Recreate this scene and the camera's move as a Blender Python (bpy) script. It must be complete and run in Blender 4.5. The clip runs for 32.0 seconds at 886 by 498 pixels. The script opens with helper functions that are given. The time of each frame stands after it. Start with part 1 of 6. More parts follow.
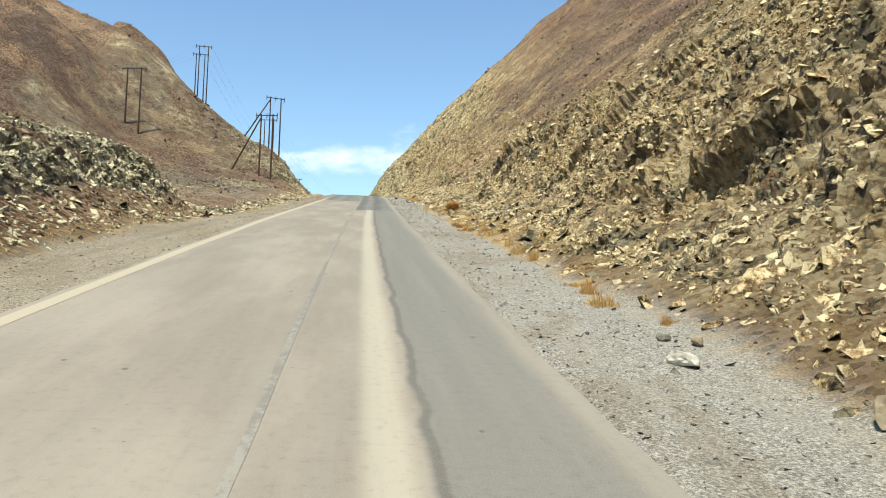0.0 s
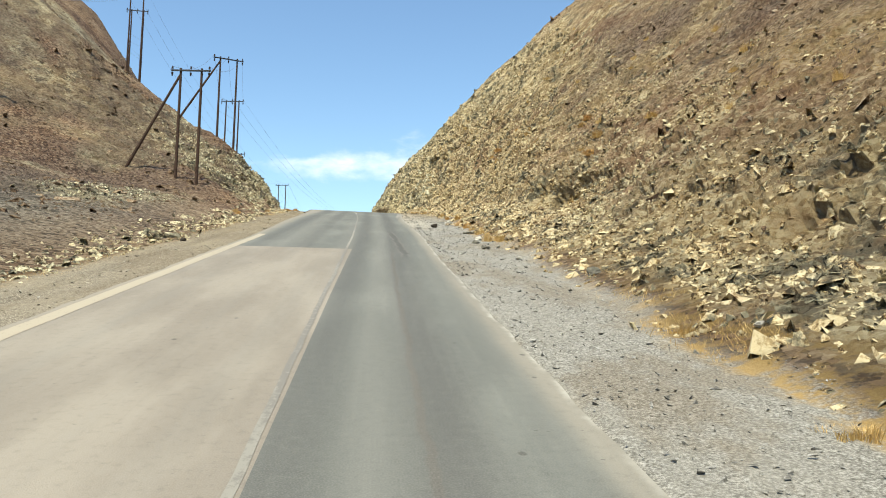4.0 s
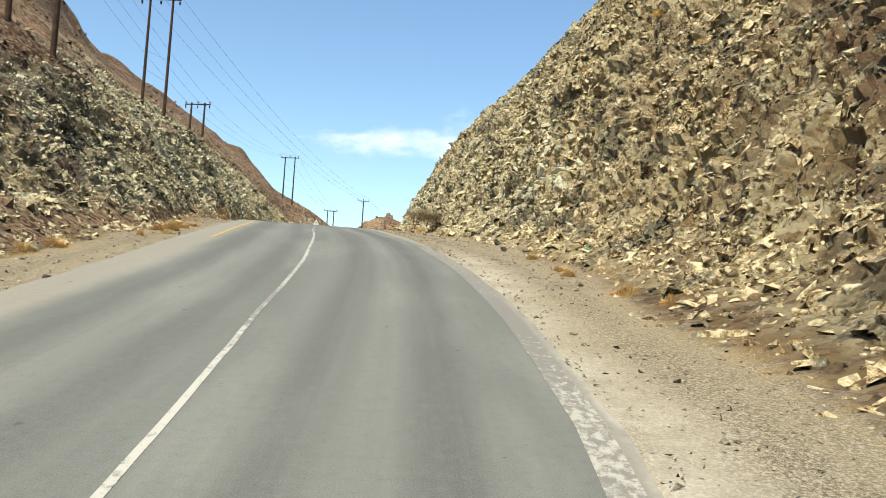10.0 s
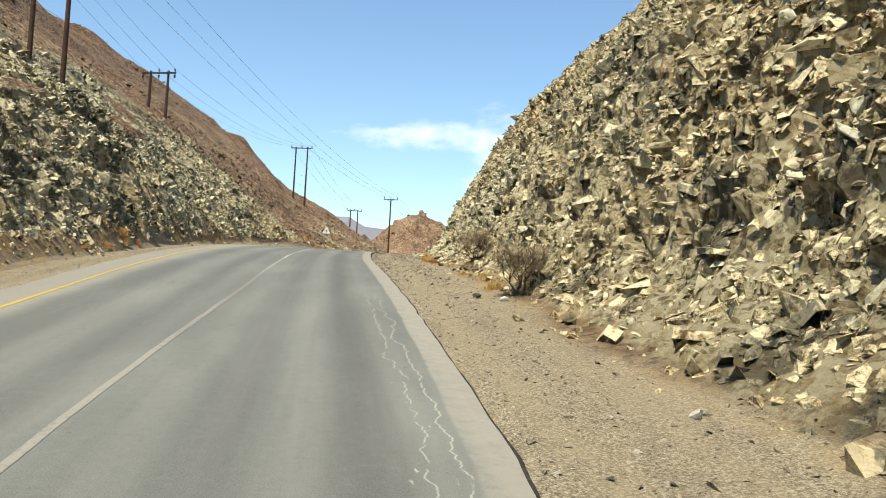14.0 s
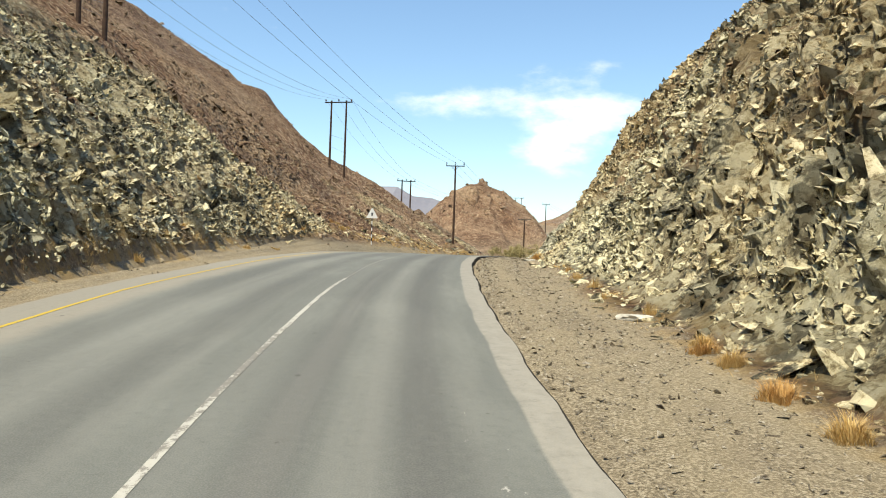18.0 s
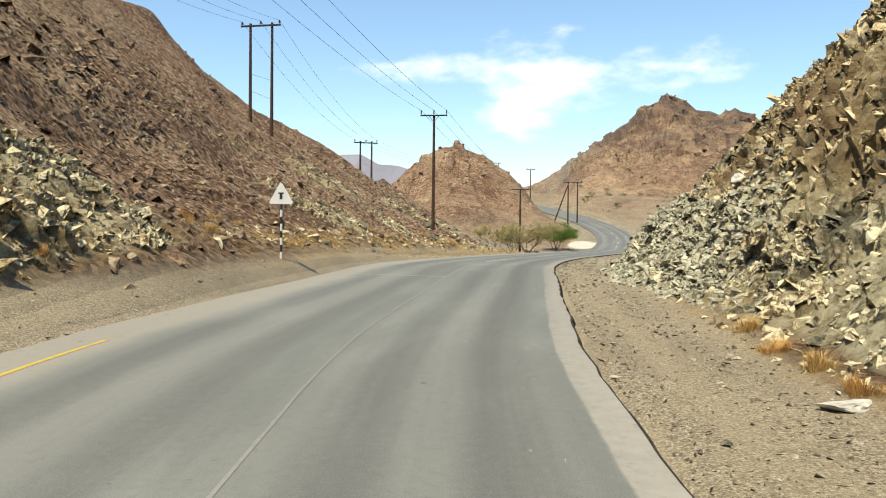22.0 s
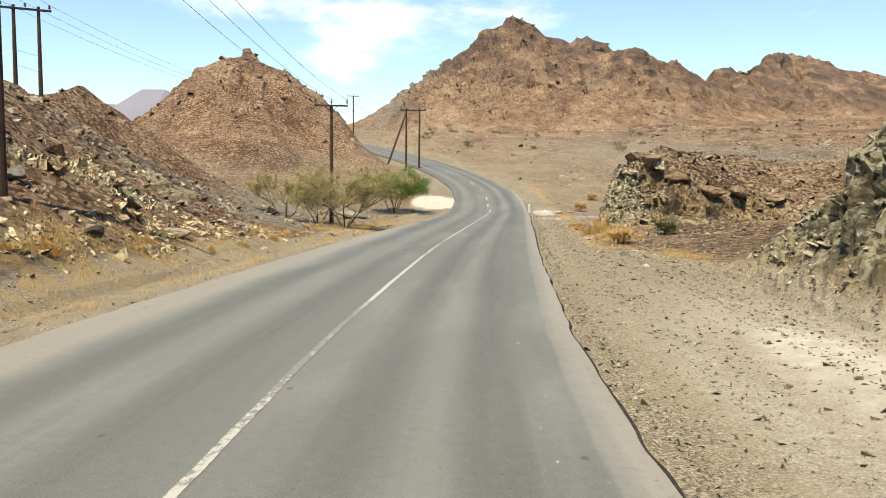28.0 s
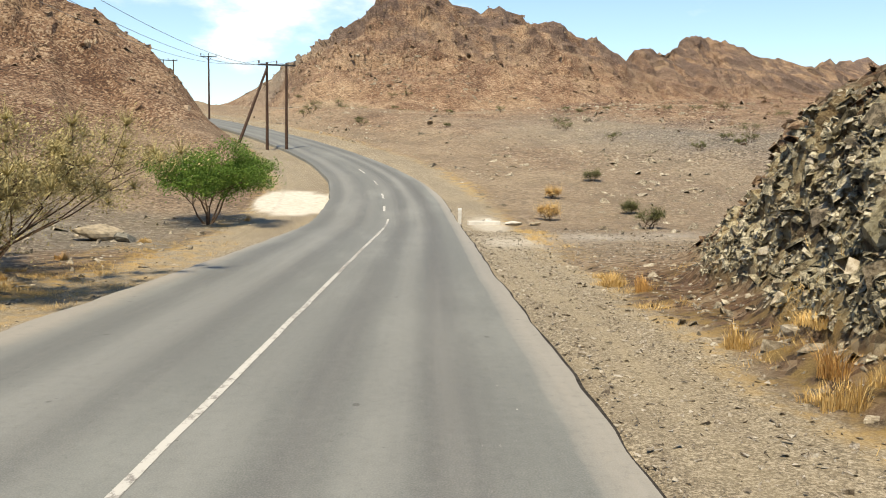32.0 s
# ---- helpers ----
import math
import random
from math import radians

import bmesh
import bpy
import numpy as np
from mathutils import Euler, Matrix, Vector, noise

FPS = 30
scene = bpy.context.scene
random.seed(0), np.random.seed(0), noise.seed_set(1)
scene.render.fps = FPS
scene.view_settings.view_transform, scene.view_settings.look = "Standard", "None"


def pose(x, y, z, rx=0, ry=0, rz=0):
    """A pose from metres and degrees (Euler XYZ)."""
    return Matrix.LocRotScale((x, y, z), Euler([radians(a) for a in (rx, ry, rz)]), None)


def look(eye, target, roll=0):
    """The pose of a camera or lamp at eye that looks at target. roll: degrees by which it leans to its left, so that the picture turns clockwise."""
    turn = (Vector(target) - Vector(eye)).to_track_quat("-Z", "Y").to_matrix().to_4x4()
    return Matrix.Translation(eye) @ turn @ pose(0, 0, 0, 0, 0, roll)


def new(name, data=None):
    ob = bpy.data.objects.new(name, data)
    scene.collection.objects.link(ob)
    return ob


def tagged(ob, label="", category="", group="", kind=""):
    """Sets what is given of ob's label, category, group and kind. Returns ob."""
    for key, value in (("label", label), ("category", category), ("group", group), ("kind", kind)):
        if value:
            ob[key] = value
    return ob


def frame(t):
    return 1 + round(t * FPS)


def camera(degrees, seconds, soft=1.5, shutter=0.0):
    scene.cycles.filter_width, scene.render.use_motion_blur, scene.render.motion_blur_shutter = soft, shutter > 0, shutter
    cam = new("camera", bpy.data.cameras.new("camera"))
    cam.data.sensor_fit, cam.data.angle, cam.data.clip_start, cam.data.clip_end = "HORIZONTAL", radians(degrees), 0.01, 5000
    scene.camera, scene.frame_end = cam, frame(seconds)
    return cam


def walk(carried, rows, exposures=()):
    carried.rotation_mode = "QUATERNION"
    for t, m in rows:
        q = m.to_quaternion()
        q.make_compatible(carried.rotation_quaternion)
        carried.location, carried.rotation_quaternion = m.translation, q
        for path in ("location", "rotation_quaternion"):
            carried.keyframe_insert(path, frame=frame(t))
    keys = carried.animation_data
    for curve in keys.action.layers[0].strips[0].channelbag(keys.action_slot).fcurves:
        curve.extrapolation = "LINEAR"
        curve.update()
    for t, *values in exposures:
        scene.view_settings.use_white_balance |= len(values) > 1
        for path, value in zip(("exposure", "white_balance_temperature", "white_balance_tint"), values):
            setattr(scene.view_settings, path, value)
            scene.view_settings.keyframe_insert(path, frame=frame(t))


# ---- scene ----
cam = camera(56.6, 32.0, soft=1.0)
METRES, EYE, TILT, LEAN, TURN = 300.0, 2.3, 5.0, -1.4, 0.0
ROWS = [
    (0.0, 0.0, 0.0, 0.0, -0.0, 0.0, 0.0),
    (0.5, -0.0028, 0.0273, 0.0024, 0.18, -0.24, 0.08),
    (1.0, -0.0053, 0.0538, 0.0046, 0.09, -0.6, 0.06),
    (1.5, -0.0078, 0.0796, 0.0068, 0.03, 0.4, -0.07),
    (2.0, -0.0101, 0.1048, 0.0088, 0.02, -0.09, -0.0),
    (2.5, -0.0123, 0.1286, 0.0108, -0.06, -0.48, 0.1),
    (3.0, -0.0144, 0.1518, 0.0128, -0.04, -0.54, 0.16),
    (3.5, -0.0162, 0.1747, 0.0146, 0.13, 0.4, 0.16),
    (5.5, -0.0225, 0.2597, 0.0215, 0.7, 0.14, 0.19),
    (6.0, -0.0241, 0.2796, 0.0232, 0.97, -0.29, 0.17),
    (6.5, -0.0253, 0.2994, 0.0248, 1.4, -0.29, 0.18),
    (7.0, -0.0266, 0.3185, 0.0264, 1.79, -0.36, 0.07),
    (7.5, -0.0282, 0.3366, 0.0277, 2.12, -0.27, -0.35),
    (8.0, -0.0297, 0.3545, 0.0296, 2.34, -0.55, -0.62),
    (8.5, -0.0314, 0.3717, 0.0309, 2.46, -0.11, -1.39),
    (9.0, -0.0328, 0.3875, 0.0323, 2.75, -0.28, -1.85),
    (9.5, -0.0341, 0.4018, 0.0333, 3.05, -0.97, -1.77),
    (10.0, -0.0353, 0.415, 0.0342, 3.37, -1.12, -1.78),
    (10.5, -0.0364, 0.4278, 0.0353, 3.86, -0.56, -1.61),
    (11.0, -0.0376, 0.44, 0.0361, 4.05, -0.58, -1.47),
    (11.5, -0.0387, 0.4524, 0.0368, 4.21, -0.34, -1.42),
    (12.0, -0.0399, 0.4644, 0.0376, 4.45, -0.69, -1.29),
    (12.5, -0.0414, 0.4765, 0.0384, 4.75, -1.02, -1.15),
    (13.0, -0.0431, 0.4886, 0.0391, 5.01, -1.27, -1.14),
    (13.5, -0.0452, 0.5008, 0.0397, 5.38, -1.31, -1.21),
    (14.0, -0.0476, 0.5129, 0.0403, 5.69, -1.66, -1.22),
    (14.5, -0.0503, 0.5252, 0.0408, 5.95, -1.68, -1.29),
    (15.0, -0.0531, 0.5376, 0.0412, 6.19, -2.13, -1.29),
    (15.5, -0.0562, 0.55, 0.0416, 6.95, -2.44, -1.36),
    (17.5, -0.0685, 0.6005, 0.0425, 8.83, -3.33, -0.53),
    (18.0, -0.0715, 0.6131, 0.0426, 8.99, -3.94, 0.18),
    (18.5, -0.0745, 0.6258, 0.0426, 9.04, -4.05, 0.61),
    (19.0, -0.0772, 0.6385, 0.0427, 9.18, -4.63, 1.07),
    (19.5, -0.0798, 0.6512, 0.0426, 9.14, -4.88, 1.38),
    (20.0, -0.0823, 0.6641, 0.0425, 9.09, -5.11, 1.45),
    (20.5, -0.0846, 0.6771, 0.0423, 9.09, -5.42, 1.55),
    (21.0, -0.0867, 0.6901, 0.042, 8.84, -5.62, 1.55),
    (21.5, -0.0886, 0.7034, 0.0416, 7.62, -5.92, 1.48),
    (22.0, -0.0903, 0.7168, 0.0411, 6.6, -6.24, 1.36),
    (22.5, -0.0918, 0.7302, 0.0406, 6.33, -6.6, 1.27),
    (23.0, -0.0931, 0.7441, 0.0399, 4.35, -6.9, 1.18),
    (23.5, -0.0942, 0.7579, 0.0391, 3.31, -7.25, 0.99),
    (24.0, -0.0949, 0.7715, 0.0382, 3.12, -7.58, 0.83),
    (24.5, -0.0952, 0.7849, 0.0372, 0.83, -8.12, 0.59),
    (26.5, -0.0943, 0.8383, 0.0328, -3.05, -9.42, 0.32),
    (27.0, -0.0934, 0.8514, 0.0314, -4.25, -9.67, 0.3),
    (27.5, -0.0923, 0.8645, 0.03, -5.47, -9.96, 0.19),
    (28.0, -0.0909, 0.8778, 0.0286, -5.44, -10.3, 0.24),
    (28.5, -0.0893, 0.8911, 0.0272, -7.03, -10.68, 0.03),
    (29.0, -0.0876, 0.9041, 0.0258, -8.36, -11.12, -0.24),
    (29.5, -0.0856, 0.9176, 0.0243, -8.69, -11.14, -0.24),
    (30.0, -0.0834, 0.931, 0.0229, -9.79, -11.11, -0.39),
    (30.5, -0.0811, 0.9447, 0.0213, -10.97, -11.29, -0.55),
    (31.0, -0.0786, 0.9591, 0.0198, -10.65, -11.06, -0.49),
    (31.5, -0.0759, 0.9737, 0.0182, -10.96, -10.81, -0.4),
    (32.0, -0.0733, 0.9885, 0.0166, -12.22, -10.91, -0.63),
]
walk(cam, [(t, pose(0, 0, EYE, TILT, LEAN, TURN) @ pose(METRES * x, METRES * y, METRES * z, 90 + pitch, roll, yaw)) for t, x, y, z, yaw, pitch, roll in ROWS], [(0.0, 0.40, 7480, 1.0), (18.0, 0.40, 7650, 3.0), (24.0, 0.40, 7780, 4.0), (32.0, 0.42, 8000, 8.0)])

# ---------------------------------------------------------------- light
world = bpy.data.worlds.new("sky")
scene.world = world
world.use_nodes = True
SUN_EL, SUN_AZ = 61.0, 206.0        # degrees: height, and compass angle from +y clockwise
wn, wl = world.node_tree.nodes, world.node_tree.links
wn.clear()
w_out = wn.new("ShaderNodeOutputWorld")
w_bg = wn.new("ShaderNodeBackground")
w_sky = wn.new("ShaderNodeTexSky")
w_sky.sky_type, w_sky.sun_disc = "NISHITA", False
w_sky.sun_elevation, w_sky.sun_rotation = radians(SUN_EL), radians(SUN_AZ)
w_sky.air_density, w_sky.dust_density, w_sky.ozone_density = 1.05, 0.2, 2.2
w_bg.inputs["Strength"].default_value = 0.15
w_co = wn.new("ShaderNodeTexCoord")


def w_node(kind, **put):
    n = wn.new(kind)
    for k, v in put.items():
        n.inputs[k.replace("_", " ")].default_value = v
    return n


def w_math(op, a, b=0.0):
    n = wn.new("ShaderNodeMath")
    n.operation = op
    for i, v in enumerate((a, b)):
        if isinstance(v, (int, float)):
            n.inputs[i].default_value = v
        else:
            wl.new(v, n.inputs[i])
    return n.outputs[0]


# clouds: a soft bank low over the road's end, broken up by noise, and a few rags
w_sep = wn.new("ShaderNodeSeparateXYZ")
wl.new(w_co.outputs["Generated"], w_sep.inputs[0])
w_map = wn.new("ShaderNodeMapping")
w_map.inputs["Scale"].default_value = (1.0, 1.0, 2.2)
wl.new(w_co.outputs["Generated"], w_map.inputs["Vector"])
w_n1 = w_node("ShaderNodeTexNoise", Scale=7.5, Detail=9.0, Roughness=0.55)
wl.new(w_map.outputs[0], w_n1.inputs["Vector"])
band = w_math("SUBTRACT", 1.0, w_math("MULTIPLY", w_math("ABSOLUTE", w_math("SUBTRACT", w_sep.outputs[2], 0.19)), 9.0))
side = w_math("SUBTRACT", 1.0, w_math("MULTIPLY", w_math("ABSOLUTE", w_math("SUBTRACT", w_sep.outputs[0], 0.02)), 3.6))
front = w_math("GREATER_THAN", w_sep.outputs[1], 0.0)
cover = w_math("MULTIPLY", w_math("MULTIPLY", w_math("MAXIMUM", band, 0.0), w_math("MAXIMUM", side, 0.0)), front)
cloud = w_math("ADD", w_math("MULTIPLY", cover, 0.42), w_math("SUBTRACT", w_n1.outputs[0], 0.675))
cloud_ramp = wn.new("ShaderNodeMapRange")
cloud_ramp.interpolation_type = "SMOOTHSTEP"
for i, v in enumerate((0.0, 0.0, 0.26, 0.0, 0.8)):
    if i:
        cloud_ramp.inputs[i].default_value = v
wl.new(cloud, cloud_ramp.inputs[0])
w_mix = wn.new("ShaderNodeMix")
w_mix.data_type = "RGBA"
w_mix.inputs[7].default_value = (7.4, 7.7, 8.0, 1)
wl.new(cloud_ramp.outputs[0], w_mix.inputs[0])
w_tint = wn.new("ShaderNodeMix")
w_tint.data_type, w_tint.blend_type = "RGBA", "MULTIPLY"
w_tint.inputs[0].default_value = 1.0
w_tint.inputs[7].default_value = (0.84, 0.97, 1.13, 1)
wl.new(w_sky.outputs[0], w_tint.inputs[6])
wl.new(w_tint.outputs[2], w_mix.inputs[6])
wl.new(w_mix.outputs[2], w_bg.inputs["Color"])
wl.new(w_bg.outputs[0], w_out.inputs["Surface"])

sun = new("sun", bpy.data.lights.new("sun", "SUN"))
sun.data.energy, sun.data.angle, sun.data.color = 4.9, radians(0.53), (1.0, 0.94, 0.83)
_a, _e = radians(SUN_AZ), radians(SUN_EL)
sun.matrix_world = look((0, 0, 120), Vector((0, 0, 120)) - Vector((math.sin(_a) * math.cos(_e), math.cos(_a) * math.cos(_e), math.sin(_e))))

# ---------------------------------------------------------------- numbers for noise


def rnd3(i, j, k, seed):
    """Even random numbers 0..1 for whole numbers i, j, k."""
    n = (i.astype(np.int64) * 374761393 + j.astype(np.int64) * 668265263 + k.astype(np.int64) * 1440662683 + seed * 974634777) & 0xFFFFFFFF
    n = ((n ^ (n >> 13)) * 1274126177) & 0xFFFFFFFF
    n = ((n ^ (n >> 16)) * 2246822519) & 0xFFFFFFFF
    return ((n ^ (n >> 15)) & 0xFFFFFF) / float(0xFFFFFF)


def vnoise(p, size, seed=0):
    q = p / size
    f = np.floor(q)
    t = q - f
    t = t * t * (3 - 2 * t)
    f = f.astype(np.int64)
    out = 0
    for a in (0, 1):
        for b in (0, 1):
            for c in (0, 1):
                w = (t[:, 0] if a else 1 - t[:, 0]) * (t[:, 1] if b else 1 - t[:, 1]) * (t[:, 2] if c else 1 - t[:, 2])
                out = out + w * rnd3(f[:, 0] + a, f[:, 1] + b, f[:, 2] + c, seed)
    return out - 0.5


def fbm(p, size, octaves=4, seed=0, gain=0.5):
    out, amp = 0, 1.0
    for o in range(octaves):
        out = out + amp * vnoise(p, size / 2 ** o, seed + o)
        amp *= gain
    return out


def cells(p, size, seed=0):
    """Distance to the nearest cell point and that cell's random number."""
    q = p / size
    f = np.floor(q).astype(np.int64)
    best = np.full(len(p), 9.0)
    tone = np.zeros(len(p))
    for a in (-1, 0, 1):
        for b in (-1, 0, 1):
            for c in (-1, 0, 1):
                i, j, k = f[:, 0] + a, f[:, 1] + b, f[:, 2] + c
                d = (i + rnd3(i, j, k, seed) - q[:, 0]) ** 2 + (j + rnd3(i, j, k, seed + 1) - q[:, 1]) ** 2 + (k + rnd3(i, j, k, seed + 2) - q[:, 2]) ** 2
                near = d < best
                best = np.where(near, d, best)
                tone = np.where(near, rnd3(i, j, k, seed + 3), tone)
    return np.sqrt(best), tone


def step(a, b, x):
    t = np.clip((x - a) / (b - a), 0, 1)
    return t * t * (3 - 2 * t)


# ---------------------------------------------------------------- plan: the road's line
# The road's line (x, z along y) is the driven line; it climbs a pass, bends left, drops into a dip and climbs again.
LINE = [(-80, 7.5, -13.4), (0, 0, 0)]
for r in ROWS[1:]:
    if r[0] in (1.5, 3.0, 5.5, 7.0, 8.5, 10.0, 11.5, 13.0, 14.5, 17.5, 19.0, 20.5, 22.0, 23.5, 26.5, 28.0, 29.5, 31.0, 32.0):
        q = pose(0, 0, 0, TILT, LEAN, TURN) @ Vector([METRES * v for v in r[1:4]])
        LINE.append((q.y, q.x, q.z))
LINE += [(315, -18.9, 29.95), (333, -15.4, 29.8), (345, -13.6, 30.5), (355, -12.9, 31.5), (365, -13.6, 32.6), (376, -15.6, 33.9), (388, -18.6, 35.3), (400, -22.5, 36.7), (420, -31, 39), (445, -45, 41.5), (480, -70, 44), (560, -130, 47), (1700, -900, 60)]
LINE = np.array(LINE)
YY = np.arange(-80, 1700, 1.0)


def smooth(v, n):
    k = np.exp(-np.linspace(-2, 2, 2 * n + 1) ** 2)
    return np.convolve(np.pad(v, n, mode="edge"), k / k.sum(), mode="valid")


XR = smooth(np.interp(YY, LINE[:, 0], LINE[:, 1]) + np.interp(YY, (0, 45, 90, 250, 268, 300, 330), (0.5, 0.42, 0, 0, -0.15, -0.12, 0)), 7)
ZR = smooth(np.interp(YY, LINE[:, 0], LINE[:, 2]), 7)
CENTRE, LEFT = -1.8, -6.2


def edge_left(y):
    """How far from the driven line the asphalt ends on the oncoming side."""
    return np.interp(y, (0, 95, 120, 140, 165, 200, 215, 240, 270, 300, 316, 335, 360), (-5.85, -5.7, -6.0, -6.5, -6.6, -7.1, -6.9, -6.55, -6.5, -6.25, -5.7, -5.2, -5.2))


def edge_right(y):
    """How far from the driven line the asphalt ends on the driven side."""
    return np.interp(y, (0, 55, 90, 100, 112, 122, 131, 137, 149, 157, 164, 172, 190, 205, 240, 270, 285, 300, 330), (2.0, 2.0, 1.72, 1.7, 1.5, 1.6, 2.1, 2.1, 1.7, 1.68, 1.9, 2.0, 1.88, 1.86, 1.8, 1.7, 1.85, 1.9, 1.75))



def road_x(y):
    return np.interp(y, YY, XR)


def road_z(y):
    return np.interp(y, YY, ZR)


# ---------------------------------------------------------------- plan: the sides, as cross-sections (out from the line, up from the road)
UG = np.r_[np.arange(0, 60, 0.25), np.arange(60, 1000, 5)]
SECTIONS = {1: [], -1: []}


def section(hand, y, *pairs):
    a = np.array(pairs, float)
    SECTIONS[hand].append((y, np.interp(UG, a[:, 0], a[:, 1])))


L, R = -1, 1
section(L, -80, (9, 0), (13, 2.5), (22, 7), (45, 20), (90, 40), (300, 50))
section(L, 22, (8.8, 0), (11.5, 1.6), (14, 4), (22, 7), (45, 20), (90, 40), (300, 50))
section(L, 47, (10, 0), (12, 1.2), (14, 3.6), (19, 5), (32, 8), (60, 22), (110, 42), (300, 50))
section(L, 62, (12, -0.3), (16, 0.3), (30, 3.5), (45, 8), (80, 26), (130, 46), (300, 50))
section(L, 125, (11, -0.2), (17, 1.4), (24, 2.6), (30, 4.5), (42, 8.5), (60, 20), (100, 40), (300, 50))
section(L, 150, (10.5, 0), (13.5, 1.8), (16, 4.4), (22, 8.8), (31, 16.5), (44, 29), (50, 31), (90, 46), (300, 55))
section(L, 163, (10, 0), (12, 2.5), (15.5, 7.0), (18, 8.6), (32, 18), (44, 30), (50, 33.5), (90, 47), (300, 50))
section(L, 187, (9, 0), (10.5, 3), (13, 7.0), (16, 8.4), (18, 10), (33, 21.5), (44, 33), (60, 39.5), (95, 46), (300, 50))
section(L, 208, (9, 0), (10, 2), (12.5, 5.8), (17, 9.2), (21, 12.3), (30, 19), (44, 31), (60, 45), (90, 50), (300, 40))
section(L, 225, (7.2, 0), (8.2, 0.2), (8.8, 0.4), (9.8, 2.3), (11, 3.6), (14, 6.0), (20, 11), (25, 14.6), (36, 21), (44, 29), (65, 46), (80, 48), (300, 30))
section(L, 234, (7.0, 0), (7.6, 0.5), (8.4, 0.9), (9.8, 2.1), (12, 3.6), (16, 6), (24, 13.4), (30, 17.6), (40, 21.3), (44, 23.6), (60, 38), (80, 41), (300, 30))
section(L, 246, (7.0, 0), (7.6, 0.5), (10, 1.35), (16, 4.8), (21, 9.5), (25, 14), (34, 19.8), (44, 25.4), (50, 29.8), (65, 38), (80, 39), (300, 30))
section(L, 274, (8, 0), (10.5, 1.2), (14, 3.5), (22, 8.4), (27, 11.4), (34, 18.0), (44, 26.0), (50, 31), (60, 36), (80, 36), (300, 20))
section(L, 281, (8, 0), (10.5, 1.2), (14, 3.4), (22, 8), (27, 10.8), (31, 14.8), (34, 18.6), (36, 21.0), (38.5, 21.2), (44, 25.4), (50, 30), (60, 34), (80, 34), (300, 20))
section(L, 286, (8.2, -0.1), (11, 1.1), (15, 3.8), (22, 7.6), (27, 9.8), (31, 12.4), (34, 15.6), (36, 17.4), (44, 22.6), (50, 27), (60, 31), (80, 30), (300, 20))
section(L, 290, (8.3, -0.1), (11, 1.0), (16, 4), (22, 7.3), (27, 9.3), (31, 11.8), (33, 13.7), (36, 15.8), (44, 21.0), (52, 25), (80, 25), (300, 20))
section(L, 300, (8.5, -0.2), (12, 0.8), (18, 4.6), (25, 8.5), (30, 11.3), (36, 14.2), (44, 19.6), (52, 20), (80, 16), (300, 10))
section(L, 320, (9, -0.5), (14, -0.4), (22, 1.6), (33, 8.5), (50, 7), (300, 5))
section(L, 342, (7, -0.4), (14, -0.5), (22, 0.4), (40, 2), (300, 0))
section(L, 365, (6.5, 0), (14, 1.2), (25, 1.5), (50, 1), (300, 0))
section(L, 420, (6, 0), (14, 1.0), (25, 1.5), (50, 0), (300, 0))
section(L, 1700, (6, 0), (14, 1.0), (25, 1.5), (50, 0), (300, 0))

section(R, -80, (5, 0), (6.5, 0.6), (8.5, 1.8), (12, 6), (20, 15), (40, 34), (90, 50), (300, 60))
section(R, 28, (4.9, 0), (6.5, 0.7), (8.5, 1.9), (11, 5.4), (18, 14), (30, 26), (60, 44), (300, 60))
section(R, 46, (5.1, 0), (8, 0.8), (10.2, 1.4), (12, 4.4), (14.2, 8), (20, 14), (35, 26), (70, 46), (300, 60))
section(R, 64, (4.8, 0), (7, 0.6), (9.0, 1.0), (10.3, 3.2), (11.2, 5.4), (12.5, 7.2), (20, 12), (40, 28), (80, 50), (300, 60))
section(R, 78, (4.9, 0), (7, 0.8), (8.5, 1.4), (10, 2.6), (14, 5.4), (20, 10), (40, 28), (80, 50), (300, 60))
section(R, 97, (4.9, 0), (7, 0.9), (8.4, 1.5), (10, 3.2), (16, 8.4), (30, 20), (60, 42), (300, 60))
section(R, 103, (4.9, 0), (7, 0.9), (8.6, 1.5), (9.6, 3), (16, 8.4), (30, 20), (60, 42), (300, 60))
section(R, 138, (5.1, 0), (6.4, 0.5), (7.4, 1.2), (10.3, 4.8), (14, 9.6), (20, 16.5), (30, 28), (40, 38), (70, 58), (300, 65))
section(R, 158, (5.1, 0), (6, 0.5), (7, 1.2), (10.2, 6), (14.5, 12.9), (21, 21.3), (28, 29), (38, 38.6), (60, 56), (300, 65))
section(R, 176, (5.2, 0), (6.2, 0.6), (7, 2), (8.1, 4.8), (9.5, 7.6), (13.5, 12.6), (20, 20), (28.5, 28.5), (40, 40), (60, 52), (300, 60))
section(R, 188, (5.3, 0), (6.3, 0.7), (7.4, 3), (9, 5.8), (12, 9.9), (16, 14.8), (18, 17), (25, 24), (45, 32), (300, 40))
section(R, 205, (5.3, 0), (6.4, 0.6), (7.2, 2.2), (8, 3.8), (9, 5.6), (10, 7), (13, 10.6), (16, 13.6), (20, 17), (28, 20), (300, 30))
section(R, 217, (5.5, 0), (6.6, 0.8), (7.2, 1.8), (8, 3.6), (9, 5.4), (10, 7), (12.5, 10.7), (16, 14.4), (20, 16.6), (50, 19), (300, 20))
section(R, 227, (5.6, 0), (7, 1.6), (8, 3.8), (9, 5.8), (10, 7.7), (12, 9.8), (16, 12.9), (20, 14.2), (50, 16), (300, 15))
